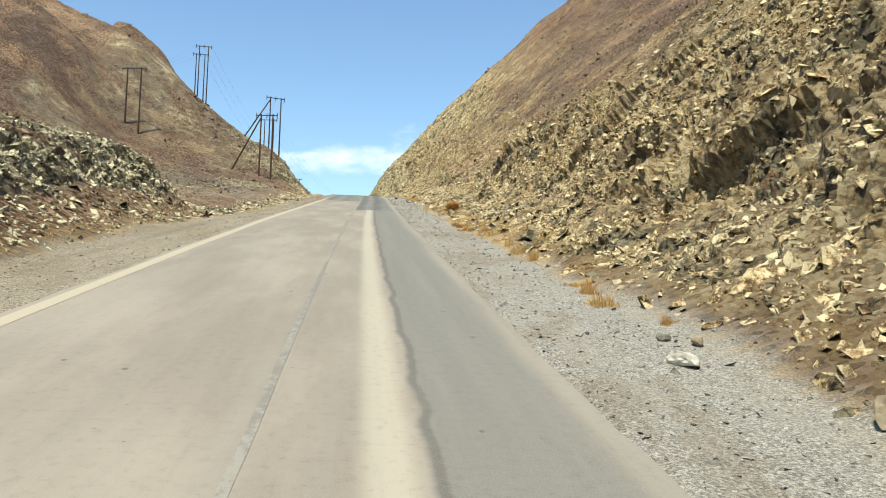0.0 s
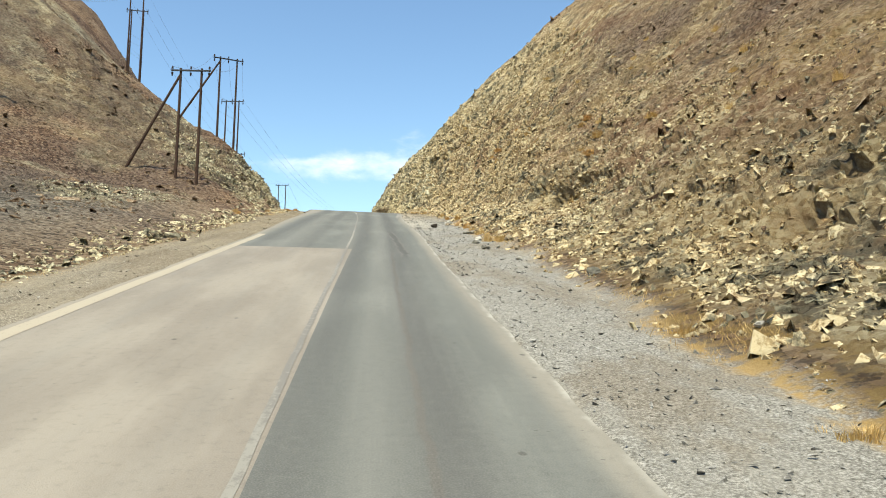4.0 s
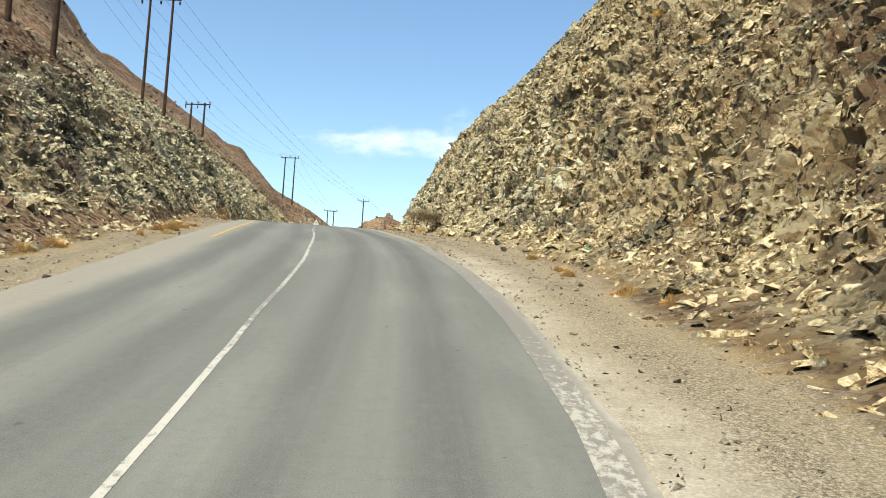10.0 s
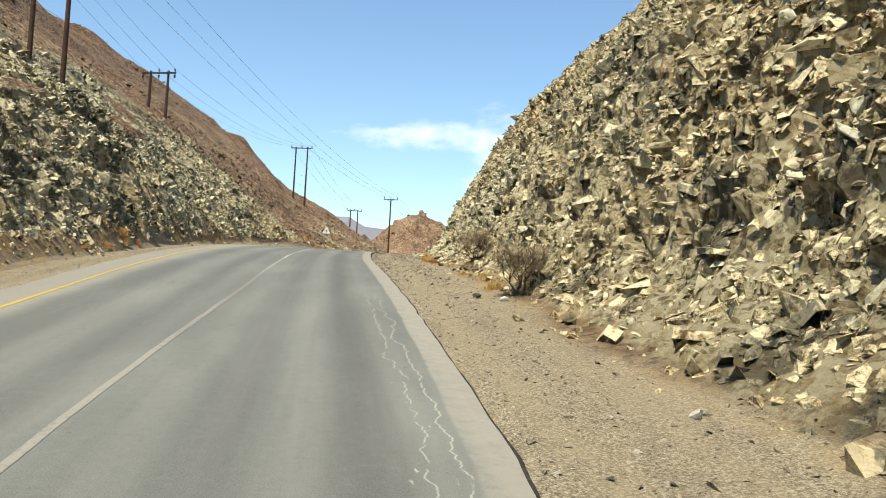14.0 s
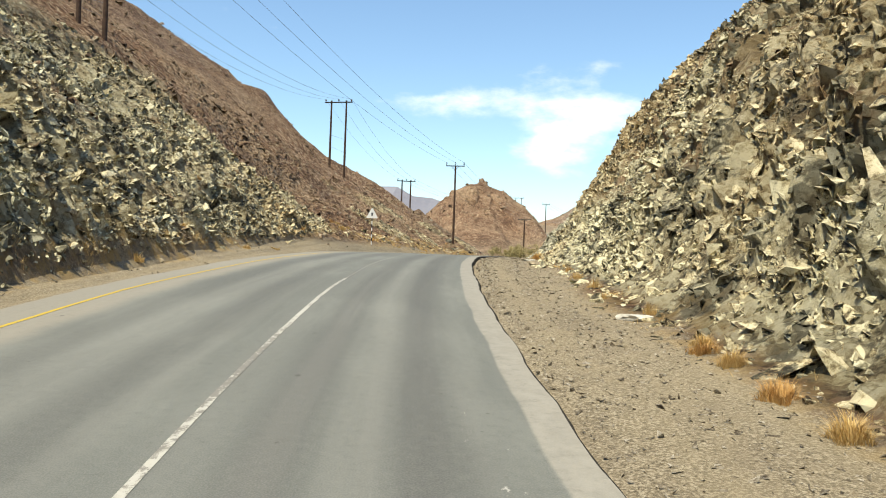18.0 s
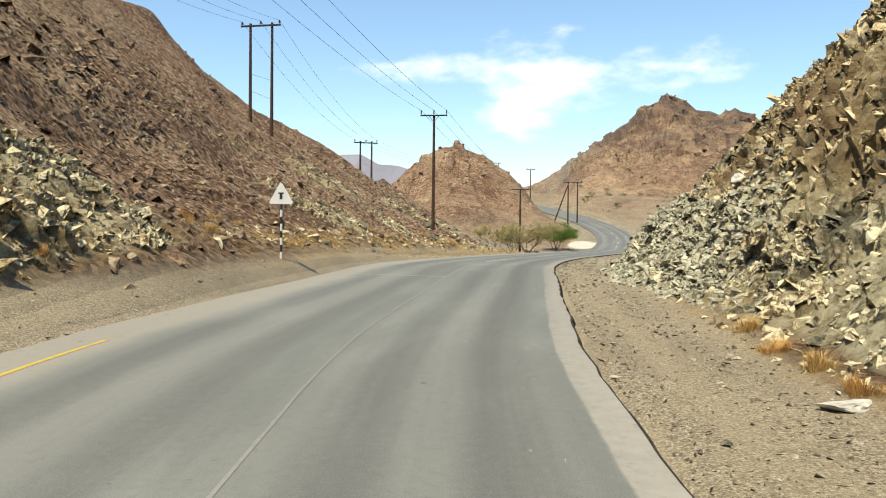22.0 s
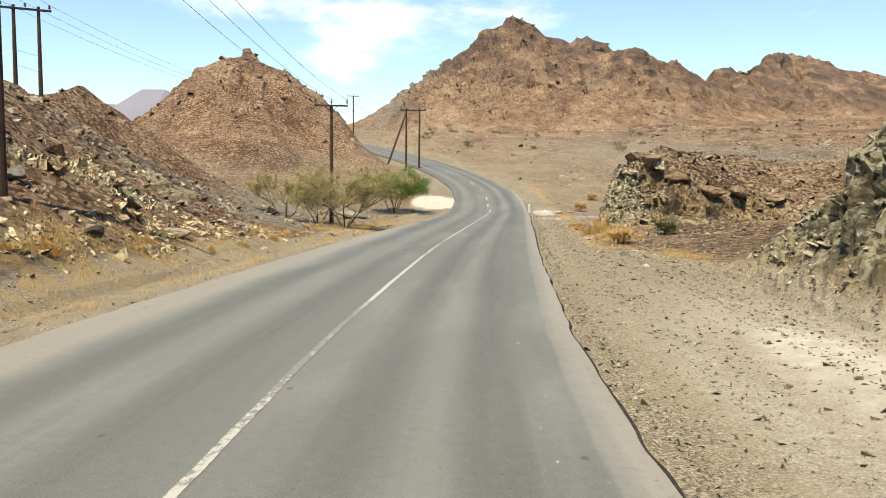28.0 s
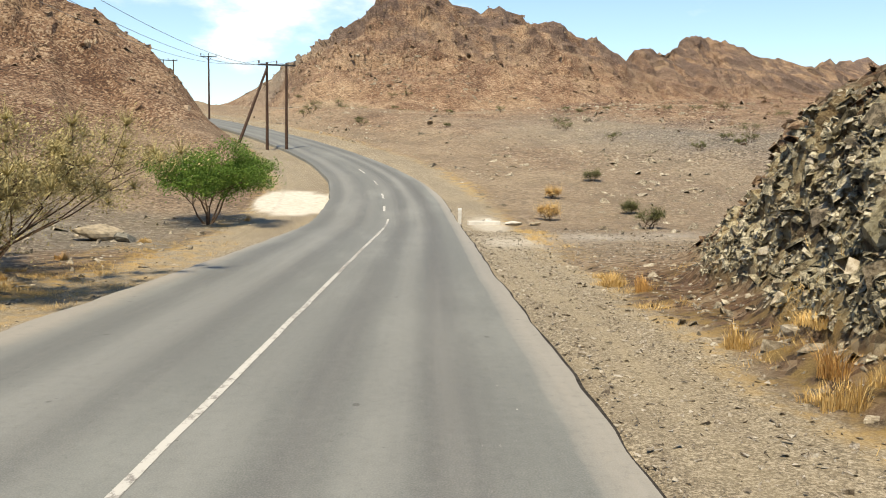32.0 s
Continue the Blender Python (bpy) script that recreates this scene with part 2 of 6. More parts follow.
section(R, 235, (4.9, 0), (5.8, 0.9), (6.9, 2.6), (8, 4.6), (9.5, 7.2), (12, 9.8), (14, 11.3), (17, 12.5), (30, 13), (300, 12))
section(R, 239.5, (4.5, 0), (5.4, 1.0), (7.0, 2.6), (9.0, 4.9), (11, 7.4), (13, 9.6), (17, 12.4), (30, 13.4), (300, 12))
section(R, 246, (3.9, 0), (4.9, 1.2), (6.3, 2.8), (8.2, 4.2), (9.7, 5.7), (12, 8.0), (14, 9.9), (17, 12.0), (30, 13.5), (300, 11))
section(R, 250, (4.4, 0), (6.5, 1.3), (8.4, 3.4), (10, 5.4), (12, 7.6), (14, 9.4), (17, 11.4), (30, 12), (300, 9))
section(R, 256, (6.6, 0), (7.8, 0.4), (8.6, 2.4), (10, 5.2), (12, 7.4), (14, 9.0), (17, 11), (30, 12), (300, 9))
section(R, 266, (7.4, 0), (8.2, 0.5), (8.8, 2.8), (10, 5.2), (13, 7.8), (17, 10.8), (30, 12), (300, 7))
section(R, 279, (6.5, 0), (7.2, 0.8), (8.0, 2.3), (9.2, 3.9), (10.5, 5.2), (13, 7.9), (15, 9.2), (17, 10), (25, 10), (50, 4), (300, 7))
section(R, 286, (6, 0), (9, 0.1), (14, 0.3), (25, 0.8), (60, 4), (300, 10))
section(R, 299, (5, 0), (6.5, 0.3), (11, 0.6), (16, 1.2), (30, 2.6), (60, 6), (300, 14))
section(R, 303, (4.6, 0), (5.3, 0.4), (5.8, 2.4), (6.4, 3.6), (8, 4.0), (9.6, 3.3), (11.5, 2.5), (17, 2.0), (19, 2.4), (30, 3.0), (60, 6.5), (300, 15))
section(R, 307, (5.3, 0.1), (6.0, 0.5), (6.5, 3.0), (7.2, 3.9), (9, 4.5), (11, 4.0), (13, 3.5), (16, 3.2), (18, 3.6), (30, 4.2), (60, 6.5), (300, 15))
section(R, 312, (5.8, 0), (7.2, 0.5), (8.3, 3.0), (10, 4.2), (13, 4.6), (22, 4.2), (40, 4.4), (60, 6.5), (300, 16))
section(R, 317, (5, 0), (10, 0.2), (25, 0.4), (40, 2.5), (80, 7), (300, 18))
section(R, 335, (4, 0), (10, -0.1), (25, 0.2), (40, 1.6), (90, 7), (300, 18))
section(R, 360, (4, 0.2), (10, 0.4), (20, 1.2), (40, 3), (80, 8), (300, 16))
section(R, 420, (5, 0.3), (10, 0.8), (20, 2), (40, 2), (80, 5), (300, 12))
section(R, 480, (5, 0.2), (10, 0.4), (20, -1), (40, -5), (80, 0), (300, 10))
section(R, 1700, (5, 0.3), (10, 1), (20, 3), (40, 4), (80, 6), (300, 12))

YT = np.arange(-80, 1701, 1.0)
PROFILE = {}
for hand, rows in SECTIONS.items():
    ys = np.array([r[0] for r in rows], float)
    tab = np.array([r[1] for r in rows])
    k = np.clip(np.searchsorted(ys, YT, side="right") - 1, 0, len(ys) - 2)
    f = ((YT - ys[k]) / (ys[k + 1] - ys[k]))[:, None]
    f = np.clip(f, 0, 1)
    full = tab[k] * (1 - f) + tab[k + 1] * f
    PROFILE[hand] = np.array([smooth(full[:, i], 2) for i in range(len(UG))]).T


def table(tab, y, u):
    fy = np.clip(y + 80, 0, len(YT) - 1.001)
    fu = np.interp(u, UG, np.arange(len(UG)))
    i, j = fy.astype(int), np.clip(fu.astype(int), 0, len(UG) - 2)
    a, b = fy - i, fu - j
    return (tab[i, j] * (1 - a) + tab[i + 1, j] * a) * (1 - b) + (tab[i, j + 1] * (1 - a) + tab[i + 1, j + 1] * a) * b


# ridges of the hills: points on the crest, then how steep the upper and lower flanks are
RIDGES = []


def ridge(upper, lower, reach, *crest):
    RIDGES.append((upper, lower, reach, np.array(crest, float)))


ridge(0.95, 0.68, 24, (-66, 118, 46), (-70, 136, 54), (-83, 171, 64), (-89, 224, 83), (-80, 252, 58.4), (-79, 288, 59.8), (-65, 287, 53.8))
ridge(0.85, 0.6, 20, (-65, 288, 53.2), (-60, 299, 47.5), (-53, 313, 42.6), (-50, 330, 39.6))
ridge(0.78, 0.4, 22, (-54, 384, 44.8), (-50, 387, 48.5), (-48.4, 388, 47.6), (-45.4, 390, 52.2), (-43.6, 390.5, 51.0), (-40.4, 391, 48.3), (-35.2, 392, 43.9), (-31.8, 392, 41), (-28.4, 392, 37.6))
ridge(0.98, 0.30, 34, (-34, 575, 38), (-20, 534, 45), (-11, 509, 58), (-2, 505, 63.5), (8, 512, 77.5), (16, 513, 83), (22, 514, 81), (28, 515, 76.5), (34, 517, 75.6), (40, 519, 77.2), (60, 527, 74), (92, 548, 70.5), (125, 582, 78.5), (157, 617, 88), (184, 634, 88), (234, 645, 84), (324, 735, 102), (420, 790, 108))
ridge(0.8, 0.3, 30, (95, 470, 50), (60, 450, 45), (45, 430, 40))
ridge(0.7, 0.25, 120, (-460, 1060, 105), (-330, 1110, 108), (-290, 1122, 101), (-240, 1137, 122), (-205, 1144, 110), (-150, 1180, 100))
ridge(1.0, 0.8, 30, (14, 194, 58), (26, 192, 72), (60, 150, 82), (70, 60, 62), (80, -40, 52))


def height(x, y):
    """Ground height without its fine relief, and how far it is above the road."""
    u = x - road_x(y)
    zr = road_z(y)
    p = np.stack([x, y, np.zeros_like(x)], 1)
    wob = vnoise(p, 7.0, 5) * 1.3 * step(7, 12, np.abs(u)) * (1 - 0.5 * step(230, 260, y))
    a = np.abs(u) + wob
    h = np.where(u > 0, table(PROFILE[1], y, a), table(PROFILE[-1], y, a))
    z = zr + h
    for upper, lower, reach, crest in RIDGES:
        best = np.full(len(x), -1e9)
        lo, hi = crest[:, :2].min(0) - 260, crest[:, :2].max(0) + 260
        m = (x > lo[0]) & (x < hi[0]) & (y > lo[1]) & (y < hi[1])
        if not m.any():
            continue
        px, py = x[m], y[m]
        top = np.full(len(px), -1e9)
        rough = fbm(p[m], reach * 0.9, 4, 40)
        for q0, q1 in zip(crest[:-1], crest[1:]):
            v = q1 - q0
            t = np.clip(((px - q0[0]) * v[0] + (py - q0[1]) * v[1]) / (v[0] ** 2 + v[1] ** 2), 0, 1)
            d = np.hypot(px - q0[0] - t * v[0], py - q0[1] - t * v[1])
            d2 = d * (1 + 0.3 * rough)
            top = np.maximum(top, q0[2] + t * v[2] - lower * d2 - (upper - lower) * reach * (1 - np.exp(-d2 / reach)))
        best[m] = top
        gap = best - z
        z = np.where(gap > -6, np.where(gap < 6, z + np.where(gap > 0, gap, 0) + 6 * 0.12 * (1 - np.abs(gap) / 6) ** 2, best), z)
    z = z - 10 * (1 - step(-24, -12, x)) * step(440, 470, y) * (1 - step(500, 520, y)) * step(16, 30, u)     # saddle beside the far road
    near_far = step(315, 345, y)
    keep = step(34 - 26 * near_far, 52 - 36 * near_far, np.abs(u))
    z = (zr + h) * (1 - keep) + z * keep
    return z, h, u

# ---------------------------------------------------------------- materials


TONE = 0.78     # all the colours below are written a quarter too light


class Mat:
    """A node material with a short way to write its nodes."""

    def __init__(self, name, roughness=0.9, specular=0.2):
        self.m = bpy.data.materials.new(name)
        self.m.use_nodes = True
        self.t = self.m.node_tree
        self.b = self.t.nodes["Principled BSDF"]
        self.b.inputs["Roughness"].default_value = roughness
        self.b.inputs["Specular IOR Level"].default_value = specular
        self.co = self.t.nodes.new("ShaderNodeTexCoord")
        self.pos = self.t.nodes.new("ShaderNodeNewGeometry")

    def put(self, node, slot, v):
        s = node.inputs[slot]
        if hasattr(v, "is_output"):
            self.t.links.new(v, s)
        elif isinstance(v, (tuple, list)) and len(v) == 3 and s.type == "RGBA":
            s.default_value = (*v, 1)
        else:
            s.default_value = v

    def scaled(self, src, scale):
        n = self.t.nodes.new("ShaderNodeMapping")
        self.put(n, "Vector", src)
        self.put(n, "Scale", scale)
        return n.outputs[0]

    def shifted(self, src, by):
        n = self.t.nodes.new("ShaderNodeMapping")
        self.put(n, "Vector", src)
        self.put(n, "Location", by)
        return n.outputs[0]

    def noise(self, src, scale, detail=4.0, rough=0.55, distort=0.0):
        n = self.t.nodes.new("ShaderNodeTexNoise")
        for k, v in (("Vector", src), ("Scale", scale), ("Detail", detail), ("Roughness", rough), ("Distortion", distort)):
            self.put(n, k, v)
        return n.outputs["Fac"]

    def voronoi(self, src, scale, feature="F1", out="Color", rand=1.0):
        n = self.t.nodes.new("ShaderNodeTexVoronoi")
        n.feature = feature
        for k, v in (("Vector", src), ("Scale", scale), ("Randomness", rand)):
            self.put(n, k, v)
        return n.outputs[out]

    def colour_noise(self, src, scale):
        n = self.t.nodes.new("ShaderNodeTexNoise")
        self.put(n, "Vector", src)
        self.put(n, "Scale", scale)
        return n.outputs["Color"]

    def math(self, op, a, b=0.0):
        n = self.t.nodes.new("ShaderNodeMath")
        n.operation = op
        self.put(n, 0, a)
        self.put(n, 1, b)
        return n.outputs[0]

    def band(self, v, a, b, c=0.0, d=1.0):
        n = self.t.nodes.new("ShaderNodeMapRange")
        n.interpolation_type = "SMOOTHSTEP"
        for i, x in enumerate((v, a, b, c, d)):
            self.put(n, i, x)
        return n.outputs[0]

    def mix(self, fac, a, b, blend="MIX"):
        n = self.t.nodes.new("ShaderNodeMix")
        n.data_type, n.blend_type = "RGBA", blend
        self.put(n, 0, fac)
        self.put(n, 6, a)
        self.put(n, 7, b)
        return n.outputs[2]

    def ramp(self, v, *stops):
        n = self.t.nodes.new("ShaderNodeValToRGB")
        e = n.color_ramp.elements
        while len(e) < len(stops):
            e.new(0.5)
        for k, (p, c) in zip(e, stops):
            k.position, k.color = p, (*c, 1)
        self.put(n, 0, v)
        return n.outputs[0]

    def attr(self, name, out="Fac"):
        n = self.t.nodes.new("ShaderNodeAttribute")
        n.attribute_name = name
        return n.outputs[out]

    def sep(self, v):
        n = self.t.nodes.new("ShaderNodeSeparateXYZ")
        self.put(n, 0, v)
        return n.outputs

    def done(self, colour, height=None, strength=0.5, distance=0.05):
        self.put(self.b, "Base Color", self.mix(1.0, colour, (TONE, TONE, TONE), "MULTIPLY"))
        if height is not None:
            n = self.t.nodes.new("ShaderNodeBump")
            self.put(n, "Height", height)
            n.inputs["Strength"].default_value, n.inputs["Distance"].default_value = strength, distance
            self.t.links.new(n.outputs[0], self.b.inputs["Normal"])
        return self.m


def plain(name, colour, roughness=0.8, specular=0.3, metal=0.0, vary=0.25, size=3.0):
    m = Mat(name, roughness, specular)
    m.b.inputs["Metallic"].default_value = metal
    p = m.co.outputs["Object"]
    n = m.noise(p, size, 5)
    dark = tuple(c * (1 - vary) for c in colour)
    light = tuple(min(1, c * (1 + vary)) for c in colour)
    return m.done(m.ramp(n, (0.3, dark), (0.7, light)), m.noise(p, size * 6, 3), 0.25, 0.01)


def rock_colour(m, p, tone, ochre):
    """Broken rock: dark, grey-green, pale and rust pieces. tone: 0..1 for each piece; ochre: 0 grey-green, 1 yellow-brown."""
    grey = m.ramp(tone, (0.0, (0.03, 0.03, 0.026)), (0.2, (0.10, 0.098, 0.076)), (0.42, (0.30, 0.284, 0.192)), (0.66, (0.565, 0.535, 0.36)), (1.0, (0.88, 0.84, 0.61)))
    brown = m.ramp(tone, (0.0, (0.045, 0.035, 0.024)), (0.2, (0.14, 0.09, 0.048)), (0.42, (0.335, 0.232, 0.118)), (0.66, (0.55, 0.415, 0.225)), (1.0, (0.82, 0.70, 0.45)))
    c = m.mix(ochre, grey, brown)
    vein = m.math("ADD", m.noise(m.scaled(p, (1.0, 1.0, 0.7)), 0.55, 6, 0.68), m.math("MULTIPLY", m.noise(p, 4.5, 5, 0.7), 0.3))
    c = m.mix(m.band(vein, 0.655, 0.735, 0.0, 0.85), c, m.mix(tone, (0.022, 0.024, 0.019), (0.15, 0.145, 0.108)))
    stain = m.band(m.noise(p, 0.45, 5, 0.6), 0.56, 0.74, 0.0, 0.5)
    return m.mix(stain, c, (0.30, 0.155, 0.075))


def ground_material():
    m = Mat("ground_of_rock_and_gravel", 0.95, 0.12)
    p = m.pos.outputs["Position"]
    # broken rock of the cuts
    q = m.scaled(p, (1.0, 0.75, 1.25))
    tone_big = m.attr("tone")
    tone_mid = m.sep(m.voronoi(q, 2.6))[1]
    tone_fine = m.sep(m.voronoi(q, 6.5))[0]
    tone = m.math("ADD", m.math("MULTIPLY", tone_big, 0.36), m.math("ADD", m.math("MULTIPLY", tone_mid, 0.16), m.math("MULTIPLY", tone_fine, 0.34)))
    tone = m.math("ADD", tone, m.math("MULTIPLY", m.band(m.noise(p, 7.0, 8, 0.78), 0.32, 0.68), 0.26))
    rock = rock_colour(m, p, m.band(tone, 0.07, 0.76), m.attr("ochre"))
    dirt = m.ramp(m.noise(p, 2.2, 8, 0.7), (0.3, (0.19, 0.13, 0.068)), (0.5, (0.36, 0.262, 0.14)), (0.7, (0.54, 0.425, 0.25)))
    dirt = m.mix(m.band(m.noise(p, 0.10, 5, 0.6), 0.44, 0.60), dirt, m.ramp(m.noise(p, 2.6, 8, 0.72), (0.3, (0.14, 0.078, 0.048)), (0.5, (0.29, 0.18, 0.105)), (0.7, (0.44, 0.31, 0.20))))
    rock = m.mix(m.math("MULTIPLY", m.attr("dirt"), m.band(m.noise(p, 0.5, 6, 0.65), 0.42, 0.56)), rock, dirt)
    # hillside: rubble over red-brown earth
    patch = m.noise(p, 0.07, 6, 0.6)
    speck = m.sep(m.voronoi(p, 6.0))[0]
    speck2 = m.noise(p, 3.2, 9, 0.78)
    speck3 = m.noise(p, 0.28, 8, 0.7)
    earth = m.ramp(patch, (0.32, (0.18, 0.098, 0.060)), (0.46, (0.29, 0.168, 0.102)), (0.56, (0.37, 0.236, 0.143)), (0.68, (0.45, 0.31, 0.195)))
    hill_t = m.math("ADD", m.math("MULTIPLY", speck, 0.28), m.math("ADD", m.math("MULTIPLY", speck2, 0.45), m.math("MULTIPLY", speck3, 0.3)))
    hill = m.mix(m.band(hill_t, 0.53, 0.70), earth, (0.62, 0.47, 0.32))
    hill = m.mix(m.band(hill_t, 0.52, 0.40, 0.0, 0.85), hill, (0.075, 0.047, 0.034))
    hill = m.mix(m.math("MULTIPLY", m.attr("pale"), 0.8), hill, m.ramp(speck, (0.1, (0.15, 0.15, 0.125)), (0.6, (0.30, 0.295, 0.25)), (0.95, (0.45, 0.44, 0.38))))
    # verge: crushed gravel with dust
    fine = m.noise(p, 30.0, 5, 0.8)
    stones = m.sep(m.voronoi(m.mix(0.12, p, m.colour_noise(p, 5.0)), 27.0))[1]
    grav_t = m.math("ADD", m.math("MULTIPLY", m.band(fine, 0.34, 0.66), 0.7), m.math("MULTIPLY", stones, 0.3))
    gravel_a = m.ramp(grav_t, (0.10, (0.09, 0.075, 0.056)), (0.5, (0.275, 0.226, 0.154)), (0.9, (0.56, 0.488, 0.365)))
    gravel_b = m.ramp(grav_t, (0.10, (0.12, 0.115, 0.10)), (0.5, (0.30, 0.29, 0.262)), (0.9, (0.60, 0.585, 0.535)))
    gravel = m.mix(m.attr("grey"), gravel_a, gravel_b)
    dust = m.band(m.noise(m.scaled(p, (1.0, 0.25, 1.0)), 0.9, 6, 0.65), 0.44, 0.66, 0.0, 0.5)
    dust = m.math("MAXIMUM", dust, m.math("MULTIPLY", m.attr("track"), m.band(m.noise(p, 1.3, 5, 0.6), 0.3, 0.6, 0.15, 0.6)))
    gravel = m.mix(dust, gravel, m.mix(m.band(fine, 0.3, 0.7), m.mix(m.attr("grey"), (0.30, 0.245, 0.160), (0.29, 0.277, 0.242)), m.mix(m.attr("grey"), (0.42, 0.352, 0.238), (0.41, 0.395, 0.352))))
    damp = m.band(m.noise(m.scaled(p, (1.0, 0.4, 1.0)), 0.45, 6, 0.65), 0.48, 0.60, 0.0, 0.5)
    gravel = m.mix(m.math("MULTIPLY", damp, m.math("SUBTRACT", 1.0, m.attr("track"))), gravel, m.mix(grav_t, (0.12, 0.095, 0.067), (0.34, 0.28, 0.20)))
    straw = m.math("MULTIPLY", m.attr("straw"), m.band(m.noise(p, 1.6, 5, 0.65), 0.42, 0.6))
    c = m.mix(m.attr("rock"), hill, rock)
    c = m.mix(m.attr("gravel"), c, gravel)
    c = m.mix(straw, c, m.ramp(fine, (0.1, (0.30, 0.19, 0.07)), (0.9, (0.56, 0.40, 0.18))))
    c = m.mix(m.attr("sand"), c, m.ramp(m.noise(p, 3.0, 5), (0.3, (0.52, 0.47, 0.38)), (0.7, (0.72, 0.67, 0.57))))
    crag = m.math("MULTIPLY", m.attr("crag"), m.band(m.noise(p, 0.11, 7, 0.65), 0.36, 0.56))
    c = m.mix(m.math("MULTIPLY", crag, 0.85), c, m.ramp(m.math("ADD", m.math("MULTIPLY", speck, 0.5), m.math("MULTIPLY", speck2, 0.5)), (0.25, (0.05, 0.036, 0.032)), (0.5, (0.135, 0.095, 0.078)), (0.75, (0.235, 0.175, 0.14))))
    # aerial haze painted into the colour: the most distant ground turns bluish grey
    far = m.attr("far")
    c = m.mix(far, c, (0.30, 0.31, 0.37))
    hgt = m.math("ADD", m.math("MULTIPLY", tone_mid, 0.28), m.math("ADD", m.math("MULTIPLY", tone_fine, 0.24), m.math("ADD", m.math("MULTIPLY", grav_t, 0.30), m.math("MULTIPLY", m.noise(p, 5.0, 8, 0.72), 0.6))))
    hgt = m.math("MULTIPLY", hgt, m.math("SUBTRACT", 1.0, m.math("MULTIPLY", m.math("MAXIMUM", m.attr("gravel"), m.attr("sand")), 0.9)))
    return m.done(c, hgt, 0.95, 0.16)


def stone_material(name, kind):
    m = Mat(name, 0.9, 0.15)
    p = m.pos.outputs["Position"]
    r = m.pos.outputs["Random Per Island"]
    grain = m.noise(p, 6.0, 8, 0.75)
    t = m.math("ADD", m.math("MULTIPLY", r, 0.45), m.math("MULTIPLY", m.band(grain, 0.36, 0.64), 0.7))
    if kind == "cut":
        c = rock_colour(m, p, m.band(t, 0.0, 0.82), m.attr("ochre"))
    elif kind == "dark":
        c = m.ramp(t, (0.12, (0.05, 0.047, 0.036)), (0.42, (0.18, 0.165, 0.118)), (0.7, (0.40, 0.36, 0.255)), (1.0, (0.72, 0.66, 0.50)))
    elif kind == "hill":
        c = m.ramp(t, (0.15, (0.075, 0.05, 0.036)), (0.45, (0.19, 0.12, 0.075)), (0.75, (0.33, 0.235, 0.15)), (1.0, (0.48, 0.40, 0.29)))
    elif kind == "flat":
        c = m.ramp(t, (0.15, (0.10, 0.085, 0.062)), (0.45, (0.27, 0.225, 0.16)), (0.75, (0.42, 0.36, 0.265)), (1.0, (0.62, 0.56, 0.44)))
    elif kind == "slab":
        c = m.ramp(t, (0.1, (0.22, 0.20, 0.125)), (0.5, (0.50, 0.47, 0.32)), (0.85, (0.74, 0.71, 0.54)))
    elif kind == "pale":
        c = m.ramp(t, (0.15, (0.17, 0.16, 0.115)), (0.5, (0.38, 0.36, 0.265)), (0.8, (0.55, 0.525, 0.40)), (1.0, (0.68, 0.65, 0.53)))
    else:
        c = m.mix(m.attr("grey"), m.ramp(t, (0.15, (0.10, 0.08, 0.06)), (0.5, (0.28, 0.235, 0.175)), (0.9, (0.60, 0.54, 0.44))), m.ramp(t, (0.15, (0.12, 0.117, 0.105)), (0.5, (0.30, 0.29, 0.265)), (0.9, (0.62, 0.60, 0.555))))
    return m.done(c, m.math("ADD", grain, m.math("MULTIPLY", m.noise(p, 22.0, 4), 0.4)), 0.9, 0.06)


